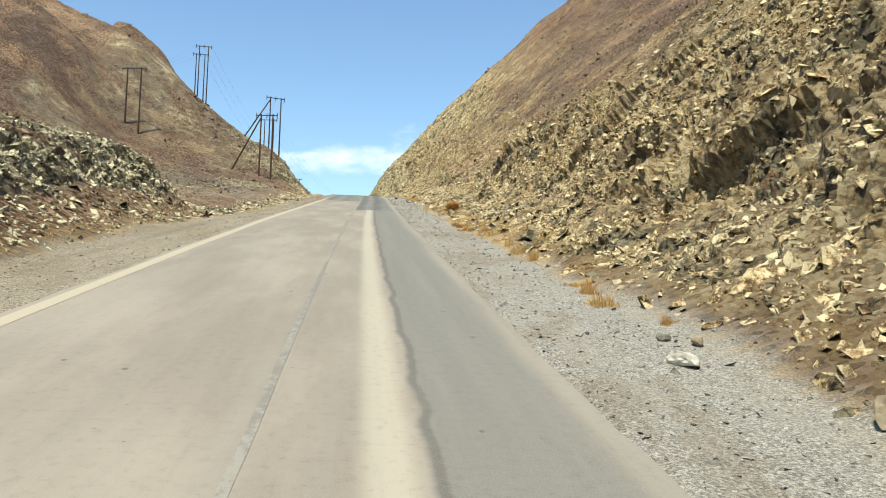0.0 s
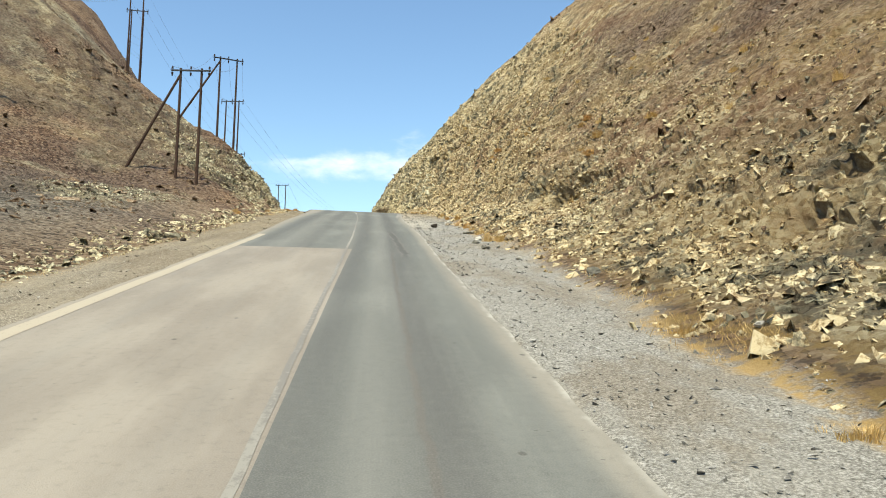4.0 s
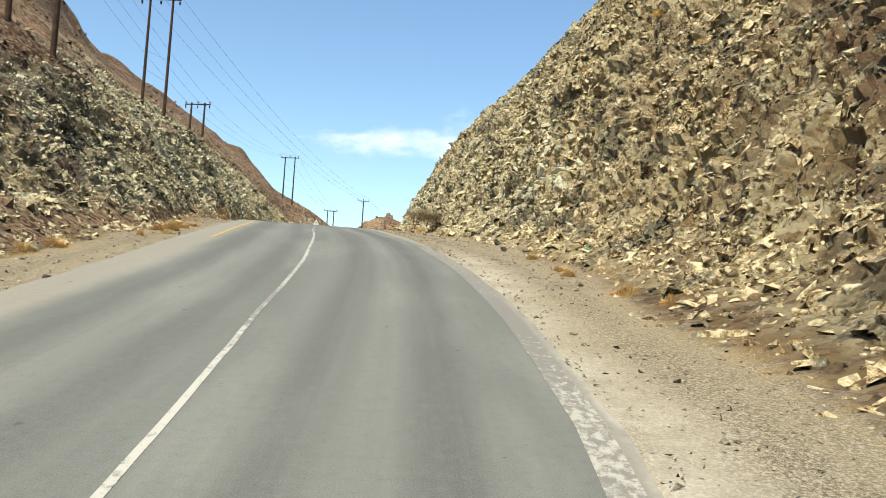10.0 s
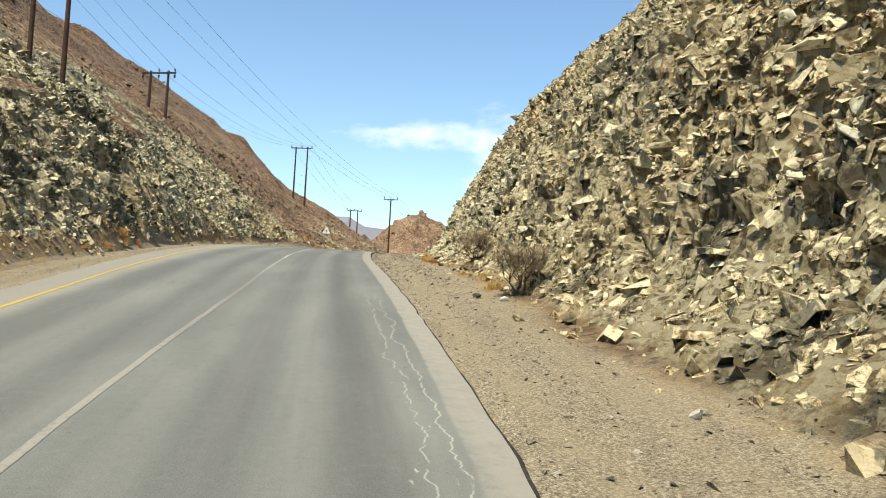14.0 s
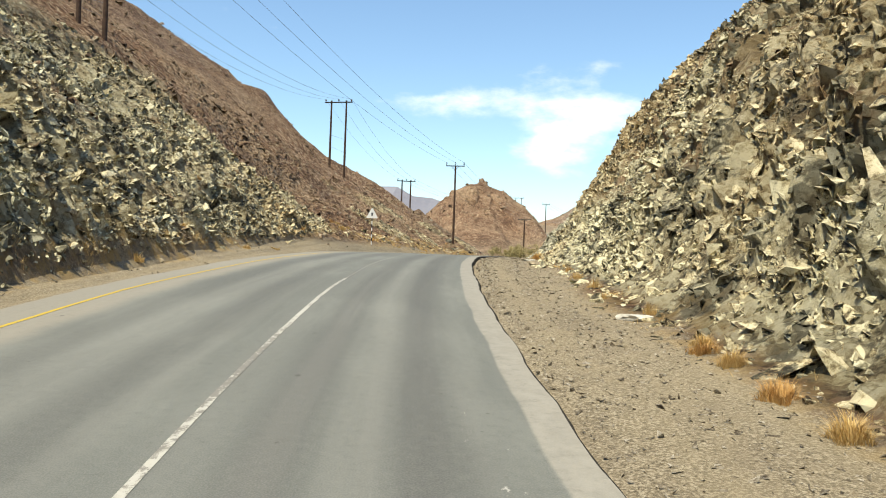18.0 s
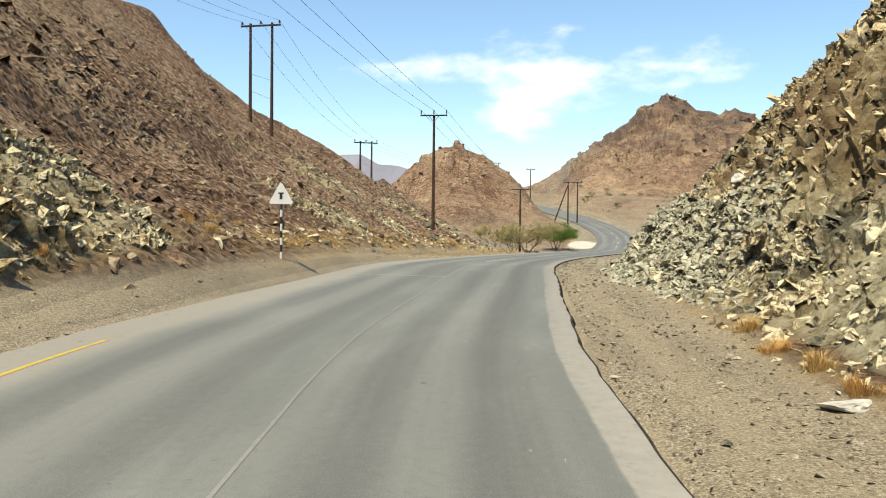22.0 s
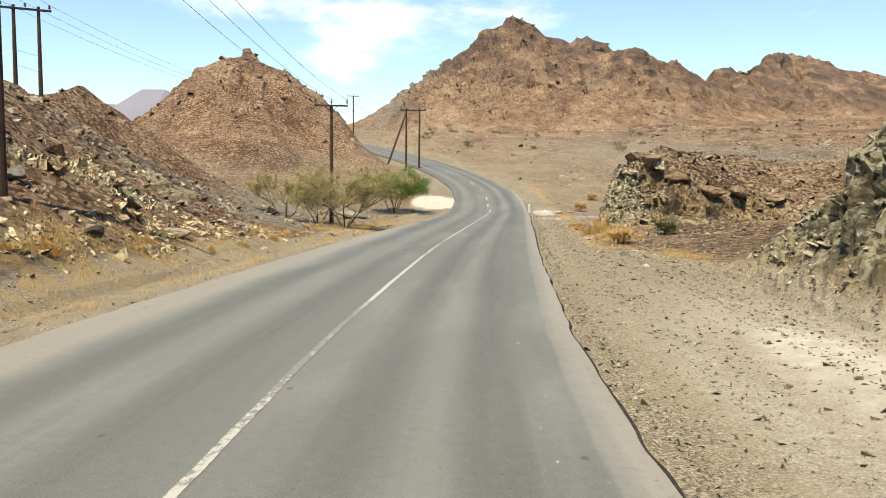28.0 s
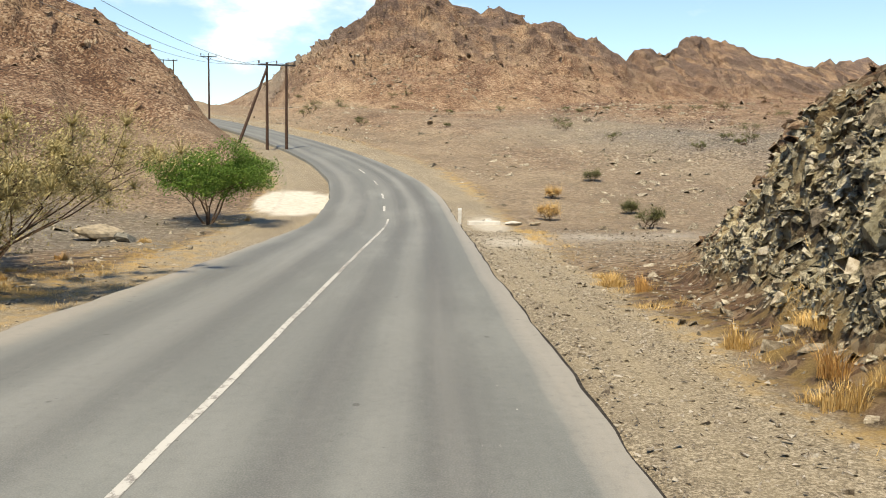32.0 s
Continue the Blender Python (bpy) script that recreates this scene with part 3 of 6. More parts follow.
def asphalt_material():
    """Coordinates in the uv map are metres: across from the driven line, along the road."""
    m = Mat("worn_asphalt", 0.82, 0.28)
    n = m.t.nodes.new("ShaderNodeUVMap")
    n.uv_map = "UVMap"
    uv = n.outputs[0]
    u, s, _ = m.sep(uv)
    grain = m.noise(uv, 60.0, 3, 0.6)
    streak = m.noise(m.scaled(uv, (1.0, 0.035, 1.0)), 2.3, 5, 0.6)
    patch = m.noise(m.scaled(uv, (1.0, 0.25, 1.0)), 0.5, 5, 0.6)
    new_tar = m.mix(streak, (0.136, 0.144, 0.132), (0.170, 0.180, 0.165))
    new_tar = m.mix(m.band(patch, 0.45, 0.7), new_tar, (0.212, 0.222, 0.201))
    # wheel tracks: dark in the tracks of the right lane, pale between
    for at, half, deep in ((0.42, 0.65, 0.62), (-0.98, 0.55, 0.5), (-3.1, 0.6, 0.4), (-4.7, 0.65, 0.4)):
        track = m.band(m.math("ABSOLUTE", m.math("SUBTRACT", u, at)), 0.05, half, deep, 0.0)
        new_tar = m.mix(m.math("MULTIPLY", track, m.band(streak, 0.25, 0.6, 0.5, 1.0)), new_tar, (0.082, 0.082, 0.08))
    for at, half, deep in ((-0.26, 0.45, 0.36), (-3.9, 0.7, 0.4), (-1.75, 0.5, 0.2)):
        crown = m.band(m.math("ABSOLUTE", m.math("SUBTRACT", u, at)), 0.05, half, deep, 0.0)
        new_tar = m.mix(m.math("MULTIPLY", crown, m.band(streak, 0.3, 0.6, 0.5, 1.0)), new_tar, (0.27, 0.27, 0.245))
    old = m.mix(streak, (0.235, 0.205, 0.168), (0.325, 0.286, 0.238))
    old = m.mix(m.band(patch, 0.4, 0.65), old, (0.37, 0.33, 0.275))
    pale = m.band(m.math("ABSOLUTE", m.math("SUBTRACT", u, -0.2)), 0.08, 0.32, 0.8, 0.0)
    old = m.mix(pale, old, (0.50, 0.46, 0.375))
    grey = m.mix(streak, (0.17, 0.166, 0.15), (0.25, 0.243, 0.22))
    wob = m.math("MULTIPLY", m.math("SUBTRACT", m.noise(m.scaled(uv, (0.0, 0.5, 0.0)), 1.0, 5, 0.65), 0.5), 0.35)
    old = m.mix(m.band(m.math("ADD", u, wob), 0.08, 0.16), old, grey)
    # the lane's newer surface starts sooner than the oncoming lane's
    lane = m.math("GREATER_THAN", u, -1.22)
    start = m.math("ADD", 88.0, m.math("MULTIPLY", lane, -25.8))
    newer = m.math("GREATER_THAN", s, start)
    c = m.mix(newer, old, new_tar)
    # a long ragged repair in the right lane
    rag = m.math("ADD", m.math("ABSOLUTE", m.math("ADD", m.math("ADD", m.math("SUBTRACT", u, 0.42), m.math("MULTIPLY", wob, 0.9)), m.math("MULTIPLY", m.math("SUBTRACT", s, 93.5), 0.03))), m.math("MULTIPLY", m.noise(uv, 1.7, 4, 0.7), 0.5))
    run = m.math("MULTIPLY", m.band(s, 84.0, 87.0), m.band(s, 98.0, 101.0, 1.0, 0.0))
    torn = m.math("MULTIPLY", m.math("LESS_THAN", rag, 0.37), run)
    c = m.mix(torn, c, (0.092, 0.092, 0.086))
    c = m.mix(m.math("MULTIPLY", m.band(m.math("ABSOLUTE", m.math("SUBTRACT", rag, 0.38)), 0.0, 0.05, 0.25, 0.0), run), c, (0.34, 0.32, 0.27))
    # a seam in the old lane, wandering
    seam = m.band(m.math("ABSOLUTE", m.math("ADD", m.math("SUBTRACT", u, 0.2), wob)), 0.02, 0.07, 0.75, 0.0)
    c = m.mix(m.math("MULTIPLY", seam, m.band(s, 84.0, 90.0, 1.0, 0.0)), c, (0.13, 0.12, 0.105))
    chip = m.noise(uv, 3.2, 6, 0.7)
    # dusty edges
    inset = m.math("ADD", m.attr("inset"), m.math("MULTIPLY", wob, 0.35))
    edge_r = m.math("MULTIPLY", m.band(inset, 0.5, 0.12), m.band(streak, 0.3, 0.6, 0.55, 1.0))
    edge_l = m.band(m.math("ADD", u, m.math("MULTIPLY", wob, 1.5)), -5.1, -5.7)
    c = m.mix(m.math("MULTIPLY", m.math("MAXIMUM", edge_r, edge_l), 0.7), c, (0.37, 0.335, 0.275))
    strip = m.math("MULTIPLY", m.band(inset, 0.46, 0.40), m.band(s, 150.0, 168.0))
    strip = m.math("MULTIPLY", strip, m.band(s, 215.0, 250.0, 1.0, 0.32))
    c = m.mix(m.math("MULTIPLY", strip, m.band(chip, 0.25, 0.6, 0.55, 0.95)), c, m.mix(chip, (0.28, 0.262, 0.226), (0.42, 0.395, 0.342)))
    # two pale hairline cracks that wander along the lane's outer track
    for at, seed in ((0.98, 0.0), (1.24, 40.0)):
        way = m.math("MULTIPLY", m.math("SUBTRACT", m.noise(m.scaled(m.shifted(uv, (0.0, seed, 0.0)), (0.0, 0.55, 0.0)), 1.0, 5, 0.62), 0.5), 0.9)
        hair = m.band(m.math("ABSOLUTE", m.math("ADD", m.math("SUBTRACT", u, at), way)), 0.004, 0.016, 0.55, 0.0)
        gaps = m.math("MULTIPLY", m.band(m.noise(uv, 2.0, 3), 0.36, 0.48), m.math("MULTIPLY", m.band(s, 150.0, 155.0), m.band(s, 168.0, 176.0, 1.0, 0.0)))
        c = m.mix(m.math("MULTIPLY", hair, gaps), c, (0.60, 0.58, 0.52))
    # white spill over the edge before the crest
    spill = m.math("MULTIPLY", m.band(m.math("ADD", inset, m.math("MULTIPLY", chip, 0.25)), 0.24, 0.12), m.band(s, 60.0, 70.0))
    c = m.mix(m.math("MULTIPLY", spill, m.band(s, 120.0, 150.0, 0.8, 0.0)), c, m.mix(m.band(m.noise(uv, 1.1, 4), 0.4, 0.6), c, (0.56, 0.54, 0.48)))
    mottle = m.noise(uv, 7.0, 7, 0.72)
    c = m.mix(m.band(mottle, 0.5, 0.72, 0.0, 0.12), c, (0.36, 0.35, 0.31))
    c = m.mix(m.band(mottle, 0.5, 0.30, 0.0, 0.22), c, (0.055, 0.055, 0.052))
    thin = m.noise(m.scaled(uv, (1.0, 0.02, 1.0)), 9.0, 5, 0.65)
    c = m.mix(m.band(thin, 0.5, 0.7, 0.0, 0.05), c, (0.36, 0.35, 0.31))
    c = m.mix(m.band(thin, 0.5, 0.3, 0.0, 0.06), c, (0.07, 0.07, 0.067))
    broad = m.noise(m.scaled(uv, (1.0, 0.012, 1.0)), 1.6, 3, 0.5)
    c = m.mix(m.band(broad, 0.48, 0.7, 0.0, 0.2), c, (0.27, 0.265, 0.24))
    # scuffs and tar spots
    spot = m.voronoi(m.scaled(uv, (1.0, 0.7, 1.0)), 1.1, "F1", "Distance")
    c = m.mix(m.band(spot, 0.03, 0.055, 0.7, 0.0), c, (0.06, 0.058, 0.055))
    fleck = m.voronoi(m.scaled(uv, (1.0, 2.2, 1.0)), 2.1, "F1", "Distance")
    c = m.mix(m.math("MULTIPLY", m.band(fleck, 0.035, 0.06, 0.75, 0.0), m.band(patch, 0.4, 0.55)), c, (0.05, 0.048, 0.045))
    scuff = m.band(m.noise(m.scaled(uv, (1.0, 0.3, 1.0)), 7.0, 6, 0.75), 0.63, 0.69, 0.0, 0.8)
    strip = m.math("MULTIPLY", m.band(m.math("ABSOLUTE", m.math("SUBTRACT", u, 0.95)), 0.1, 0.4, 1.0, 0.0), m.band(s, 140.0, 160.0))
    c = m.mix(m.math("MULTIPLY", scuff, strip), c, (0.62, 0.60, 0.55))
    c = m.mix(m.band(grain, 0.35, 0.7, 0.0, 0.35), c, m.mix(0.5, c, (0.5, 0.48, 0.44)))
    return m.done(c, m.math("ADD", grain, m.math("MULTIPLY", streak, 0.6)), 0.35, 0.01)


def paint_material(name, colour, worn):
    m = Mat(name, 0.7, 0.3)
    n = m.t.nodes.new("ShaderNodeUVMap")
    n.uv_map = "UVMap"
    uv = n.outputs[0]
    _, s, _ = m.sep(uv)
    chips = m.noise(m.scaled(uv, (1.0, 0.6, 1.0)), 9.0, 6, 0.75)
    fade = m.math("ADD", chips, m.math("MULTIPLY", m.math("SUBTRACT", m.noise(m.scaled(uv, (0.0, 1.0, 0.0)), 0.09, 3), 0.5), 0.9))
    return m.done(m.mix(m.band(fade, worn, worn + 0.14), colour, (0.25, 0.235, 0.21)), chips, 0.2, 0.005)


def leaf_material(name, a, b):
    m = Mat(name, 0.75, 0.2)
    r = m.pos.outputs["Random Per Island"]
    c = m.ramp(r, (0.0, a), (1.0, b))
    m.b.inputs["Subsurface Weight"].default_value = 0.0
    return m.done(c)


GROUND = ground_material()
CUT_STONE = stone_material("cut_stone", "cut")
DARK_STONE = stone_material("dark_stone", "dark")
HILL_STONE = stone_material("hill_stone", "hill")
PALE_STONE = stone_material("pale_stone", "pale")
FLAT_STONE = stone_material("flat_stone", "flat")
SLAB_STONE = stone_material("slab_stone", "slab")
GRIT = stone_material("grit", "grit")
ASPHALT = asphalt_material()
# crumbled asphalt, with the shadow under its lip put into the near-black colour
SHADED_EDGE = plain("shaded_broken_asphalt", (0.045, 0.04, 0.034), 0.95, 0.1, 0, 0.5, 8)
WHITE_LINE = paint_material("worn_white_line", (0.56, 0.545, 0.49), 0.46)
FAINT_LINE = paint_material("faint_white_line", (0.34, 0.325, 0.285), 0.42)
YELLOW_LINE = paint_material("worn_yellow_line", (0.62, 0.44, 0.07), 0.60)
GHOST_LINE = paint_material("nearly_gone_white_line", (0.29, 0.285, 0.255), 0.38)
RAGGED_LINE = paint_material("ragged_whitish_line", (0.50, 0.48, 0.42), 0.35)
CREAM_LINE = paint_material("dusty_edge_line", (0.50, 0.44, 0.34), 0.62)
WOOD = plain("creosoted_pole_wood", (0.075, 0.045, 0.032), 0.85, 0.2, 0, 0.4, 4)
STEEL = plain("dark_steel", (0.05, 0.05, 0.052), 0.55, 0.4, 0.6, 0.3)
PORCELAIN = plain("brown_porcelain", (0.05, 0.028, 0.022), 0.3, 0.5, 0, 0.2)
WIRE = plain("weathered_wire", (0.20, 0.20, 0.21), 0.5, 0.4, 0.5, 0.2)
SIGN_WHITE = plain("sign_white", (0.82, 0.82, 0.80), 0.45, 0.4, 0, 0.05)
BLACK = plain("sign_black", (0.025, 0.025, 0.027), 0.5, 0.4, 0, 0.1)
DEAD_TWIG = leaf_material("dead_twig", (0.30, 0.23, 0.15), (0.58, 0.47, 0.32))
BARK = plain("grey_brown_bark", (0.14, 0.095, 0.065), 0.95, 0.1, 0, 0.4, 5)
STRAW = leaf_material("dry_grass", (0.54, 0.33, 0.10), (0.88, 0.64, 0.30))
STRAW_RED = leaf_material("rusty_dry_grass", (0.50, 0.26, 0.08), (0.82, 0.52, 0.21))
ACACIA = leaf_material("dry_acacia_twigs", (0.36, 0.30, 0.13), (0.58, 0.50, 0.25))
GREEN = leaf_material("green_leaves", (0.06, 0.135, 0.018), (0.19, 0.30, 0.055))
OLIVE = leaf_material("olive_leaves", (0.09, 0.105, 0.035), (0.22, 0.21, 0.09))
CONCRETE = plain("white_concrete", (0.70, 0.67, 0.60), 0.85, 0.2, 0, 0.15)
GREEN_GLASS = plain("green_litter", (0.05, 0.45, 0.16), 0.3, 0.5, 0, 0.2)

# ---------------------------------------------------------------- building


def raw(name, verts, faces, material, parent=None, uv=None, smooth_faces=False, attrs=None):
    me = bpy.data.meshes.new(name)
    me.from_pydata(verts, [], faces)
    me.materials.append(material)
    if uv is not None:
        layer = me.uv_layers.new(name="UVMap")
        idx = np.empty(len(me.loops), dtype=np.int32)
        me.loops.foreach_get("vertex_index", idx)
        layer.data.foreach_set("uv", np.asarray(uv, dtype=np.float32)[idx].ravel())
    for key, val in (attrs or {}).items():
        me.attributes.new(key, "FLOAT", "POINT").data.foreach_set("value", np.asarray(val, dtype=np.float32))
    if smooth_faces:
        me.polygons.foreach_set("use_smooth", np.ones(len(me.polygons), dtype=bool))
    me.update()
    ob = new(name, me)
    if parent:
        ob.parent = parent
    return ob


def part(name, bm, material, parent, label=""):
    me = bpy.data.meshes.new(name)
    bm.to_mesh(me)
    bm.free()
    me.materials.append(material)
    ob = new(name, me)
    if parent:
        ob.parent = parent
    return tagged(ob, label) if label else ob


def thing(name, m, label, category, group=""):
    ob = new(name)
    ob.empty_display_size = 0.2
    ob.matrix_world = m
    return tagged(ob, label, category, group)


def rod(a, b, r0, r1=None, sides=10, bm=None):
    """A round tapered bar from a to b."""
    bm = bm or bmesh.new()
    a, b = Vector(a), Vector(b)
    r1 = r0 if r1 is None else r1
    m = Matrix.Translation((a + b) / 2) @ (b - a).to_track_quat("Z", "Y").to_matrix().to_4x4()
    bmesh.ops.create_cone(bm, cap_ends=True, segments=sides, radius1=r0, radius2=r1, depth=(b - a).length, matrix=m)
    return bm


def block(size, m=Matrix(), bevel=0.0, bm=None):
    bm = bm or bmesh.new()
    got = bmesh.ops.create_cube(bm, size=1, matrix=m @ Matrix.Diagonal((*size, 1)))
    if bevel:
        edges = list({e for v in got["verts"] for e in v.link_edges})
        bmesh.ops.bevel(bm, geom=edges, offset=bevel, segments=2, affect="EDGES", profile=0.6)
    return bm


# ---------------------------------------------------------------- the ground, one sheet to the horizon
ys = np.r_[np.arange(-78, -3, 3.0), np.arange(-3, 330, 0.3), np.arange(330, 450, 1.0), np.arange(450, 660, 1.4), np.arange(660, 700, 3.0), np.geomspace(702, 1690, 45)]
us = np.r_[-np.geomspace(900, 100, 22), -np.arange(97, 40, -2.0), -np.arange(40, 22, -0.5), -np.arange(22, 8, -0.24), np.arange(-8, -5.6, 0.4), np.arange(-5.5, 1.7, 0.9), np.arange(1.85, 5.0, 0.35), np.arange(5.0, 14, 0.13), np.arange(14, 22, 0.3), np.arange(22, 40, 0.6), np.arange(40, 190, 2.0), np.arange(190, 420, 7.0), np.geomspace(422, 900, 9)]
ny, nu = len(ys), len(us)
gy = np.repeat(ys, nu)
gu = np.tile(us, ny)
gx = gu + road_x(np.minimum(gy, 400))
gz, gh, gu = height(gx, gy)
g_base = np.stack([gx, gy, gz], 1)
on_road = (gu > edge_left(gy) - 0.05) & (gu < edge_right(gy) + 0.05)
gz = np.where(on_road, road_z(gy) - 0.16, gz - 0.07 * (np.abs(gu - CENTRE) < 6.5))
P = np.stack([gx, gy, gz], 1).reshape(ny, nu, 3)
du = np.gradient(P, axis=1)
dy = np.gradient(P, axis=0)
N = np.cross(du, dy)
N /= np.linalg.norm(N, axis=2, keepdims=True) + 1e-9
P, N = P.reshape(-1, 3), N.reshape(-1, 3)
steep = 1 - N[:, 2]
au = np.abs(gu)
rough_zone = step(0.3, 1.2, gh) * step(5.5, 7.5, au)
near_cut = rough_zone * (1 - step(20, 34, au + 8 * vnoise(P, 12.0, 77)))
rock_mask = near_cut * step(0.20, 0.36, steep + 0.10 * vnoise(P, 5.0, 78)) * (1 - step(330, 350, gy))
apron = (gu > 4.9) * np.where(gy > 140, step(0.0, 0.16, gh), step(0.05, 0.5, gh)) * (gy < 284) * (1 - step(16, 30, au)) * (0.95 - 0.5 * (gy < 150) * step(7, 13, au + 4 * vnoise(P, 6.0, 79)))
rock_mask = np.maximum(rock_mask, apron)
rock_mask = np.maximum(rock_mask, 0.9 * (gu > 4.7) * (gy > 299) * (gy < 316) * step(0.2, 0.8, gh) * np.maximum(1 - step(7.6, 9.0, gu + 1.2 * vnoise(P, 2.0, 80)), 0.8 * (1 - step(301.5, 303.5, gy + 2.0 * vnoise(P, 2.5, 82)))))
rock_mask = np.maximum(rock_mask, 0.9 * step(0.30, 0.48, steep) * rough_zone * (1 - step(60, 90, au)) * (gu > 0) * (gy < 280))
rock_mask = np.maximum(rock_mask, 0.7 * (gu < -8.8) * (gu > -24) * (gy > 258) * (gy < 306) * step(0.5, 1.4, gh) * step(-0.02, 0.10, vnoise(P * (1, 1, 2.2), 4.0, 81) - 0.012 * (au - 9)))
rock_mask = np.maximum(rock_mask, 0.75 * (gu < -11) * (gu > -48) * (gy > 30) * (gy < 168) * step(0.5, 1.5, gh) * step(-0.12, 0.10, fbm(P, 9.0, 3, 84)))
rock_mask = np.maximum(rock_mask, 0.9 * (gu < -9) * (gu > -26) * (gy > 136) * (gy < 236) * step(0.4, 1.2, gh) * step(-0.22, -0.02, vnoise(P, 5.0, 86)))
rock_mask *= 1 - (gy > 168) * (gu < 0) * step(17, 25, au + 6 * vnoise(P, 6.0, 83))
rock_mask *= 1 - (gy > 231) * (gy < 257) * (gu < 0) * step(12, 15, au)
upright = (gy + 14 * vnoise(P, 9.0, 97) > 190)[:, None]
bed = np.where(upright, np.stack([P[:, 0] * 1.2 + P[:, 2] * 0.25, P[:, 1] * 1.35, P[:, 2] * 0.6], 1), np.stack([P[:, 0] * 0.9 + P[:, 2] * 0.3, P[:, 1] * 0.75 + P[:, 2] * 0.25, P[:, 2] * 1.7 - P[:, 0] * 0.3], 1))
def cells_where(mask, size, seed):
    out = np.full(len(mask), 0.5)
    out[mask] = cells(bed[mask], size, seed)[1]
    return out


close = (au < 34) & (gy > -4) & (gy < 340)
c0 = cells_where((au < 15) & close & (rock_mask > 0.05), 0.34, 41)
c1 = cells_where(close, 1.5, 11)
c2 = cells_where(close, 0.7, 21)
c3 = cells_where(close, 3.6, 31)
c5 = cells_where((gu > 7) & (gu < 40) & (gy < 125), 5.0, 51)
f4 = cells_where((gy > 330) & (gy < 700) | (au > 30) & (au < 110), 7.0, 36)
f5 = cells_where((gy > 330) & (gy < 660), 3.0, 38)
coarse = np.where(gu > 0, 0.45 + 0.55 * step(140, 165, gy), 0.85)
bump = ((c0 - 0.5) * 0.28 + ((c1 - 0.5) * 0.30 + (c2 - 0.5) * 0.32 + (c3 - 0.5) * 0.34) * coarse) * rock_mask * (0.3 + 0.7 * step(0.5, 1.8, gh))
bump += (c5 - 0.5) * 0.7 * rock_mask * step(1.0, 2.5, gh)
soft = fbm(P, 9.0, 5, 3, 0.55)
bump += rough_zone * (1 - rock_mask) * (soft * 0.9 + (c2 - 0.5) * 0.12 * (1 - step(25, 60, au)))
big = step(35, 80, au) + step(330, 380, gy) * step(14, 30, au)
bump += np.clip(big, 0, 1) * (fbm(P, 22.0, 6, 9, 0.62) * 4.0 - np.abs(vnoise(P, 15.0, 15)) * 4.0 - np.abs(vnoise(P, 7.0, 16)) * 3.0 - np.abs(vnoise(P, 3.5, 17)) * 1.5 + 1.0 + (f4 - 0.5) * np.where(gy < 440, 0.5, 1.6) + (f5 - 0.5) * 1.3 - np.abs(fbm(P * (1, 1, 0.35), 26.0, 3, 18)) * 5.0 * (gy > 440) + 0.6) * step(4, 14, gz - road_z(gy))
bump += (1 - rough_zone) * (~on_road) * step(2.2, 3.0, np.abs(gu - CENTRE) - 1.8) * (fbm(P, 2.0, 3, 6) * 0.07)
# a hollow under the overhang beside the climb
hollow = np.exp(-((gy - 101) / 3.2) ** 2 - ((gz - road_z(gy) - 2.2) / 0.9) ** 2) * (gu > 7) * (gu < 14)
bump -= 1.5 * hollow
for hy, hu, hh, wy, wh, deep in ((24, 9.2, 2.6, 2.2, 0.7, 1.3), (31, 10.0, 3.4, 1.6, 0.8, 1.2), (40, 12.0, 5.0, 1.4, 1.0, 1.2), (252, 9.2, 3.4, 5.0, 0.8, 1.1), (258, 9.4, 3.6, 4.0, 0.9, 1.0), (302.4, 7.3, 3.0, 1.1, 0.45, 1.5), (301.4, 8.7, 1.8, 1.1, 0.5, 1.7), (301.4, 10.6, 1.4, 1.2, 0.45, 1.6), (301.6, 12.9, 1.2, 1.3, 0.45, 1.5), (302.0, 15.4, 1.3, 1.3, 0.45, 1.4)):
    bump -= deep * np.exp(-((gy - hy) / wy) ** 2 - ((gz - road_z(gy) - hh) / wh) ** 2) * np.exp(-((gu - hu) / np.where(gy > 290, 1.5, 3.5)) ** 4)
# cracks and gullies in the cuts
rift_at = np.stack([P[:, 0] * 0.5, P[:, 1] + P[:, 2] * np.where(gu > 0, 0.5, -0.4), P[:, 2] * 0.35], 1)
rift = 1 - step(0.0, 0.055, np.abs(fbm(rift_at, 5.0, 3, 71)))
rift2 = 1 - step(0.0, 0.07, np.abs(fbm(P * (0.6, 0.8, 1.8), 2.2, 3, 73)))
bump -= (0.55 * rift + 0.22 * rift2) * rock_mask * step(1.0, 2.2, gh) * (1 - step(20, 30, au)) * np.where(np.abs(gy - 240) < 11, 0.3, 1.0)
P = P + N * bump[:, None] * (~on_road)[:, None]
idx = np.arange(ny * nu).reshape(ny, nu)
quads = np.stack([idx[:-1, :-1], idx[:-1, 1:], idx[1:, 1:], idx[1:, :-1]], -1).reshape(-1, 4)
ochre = np.clip(np.where(gu > 0, 0.95 - 0.38 * step(150, 176, gy) - 0.25 * step(190, 215, gy) + 0.25 * step(0.5, 9, gh) * (gy < 235) + 0.65 * step(214, 222, gy) * (gy < 266) * step(1.5, 4, gh), 0.35 - 0.3 * (gy < 75) + 0.1 * (gy > 100) * (gy < 150) + 0.35 * step(222, 228, gy)) + 0.7 * fbm(P, 8.0, 3, 50) + 0.7 * step(5.6, 7.4, gu) * (gy > 292), 0, 1)
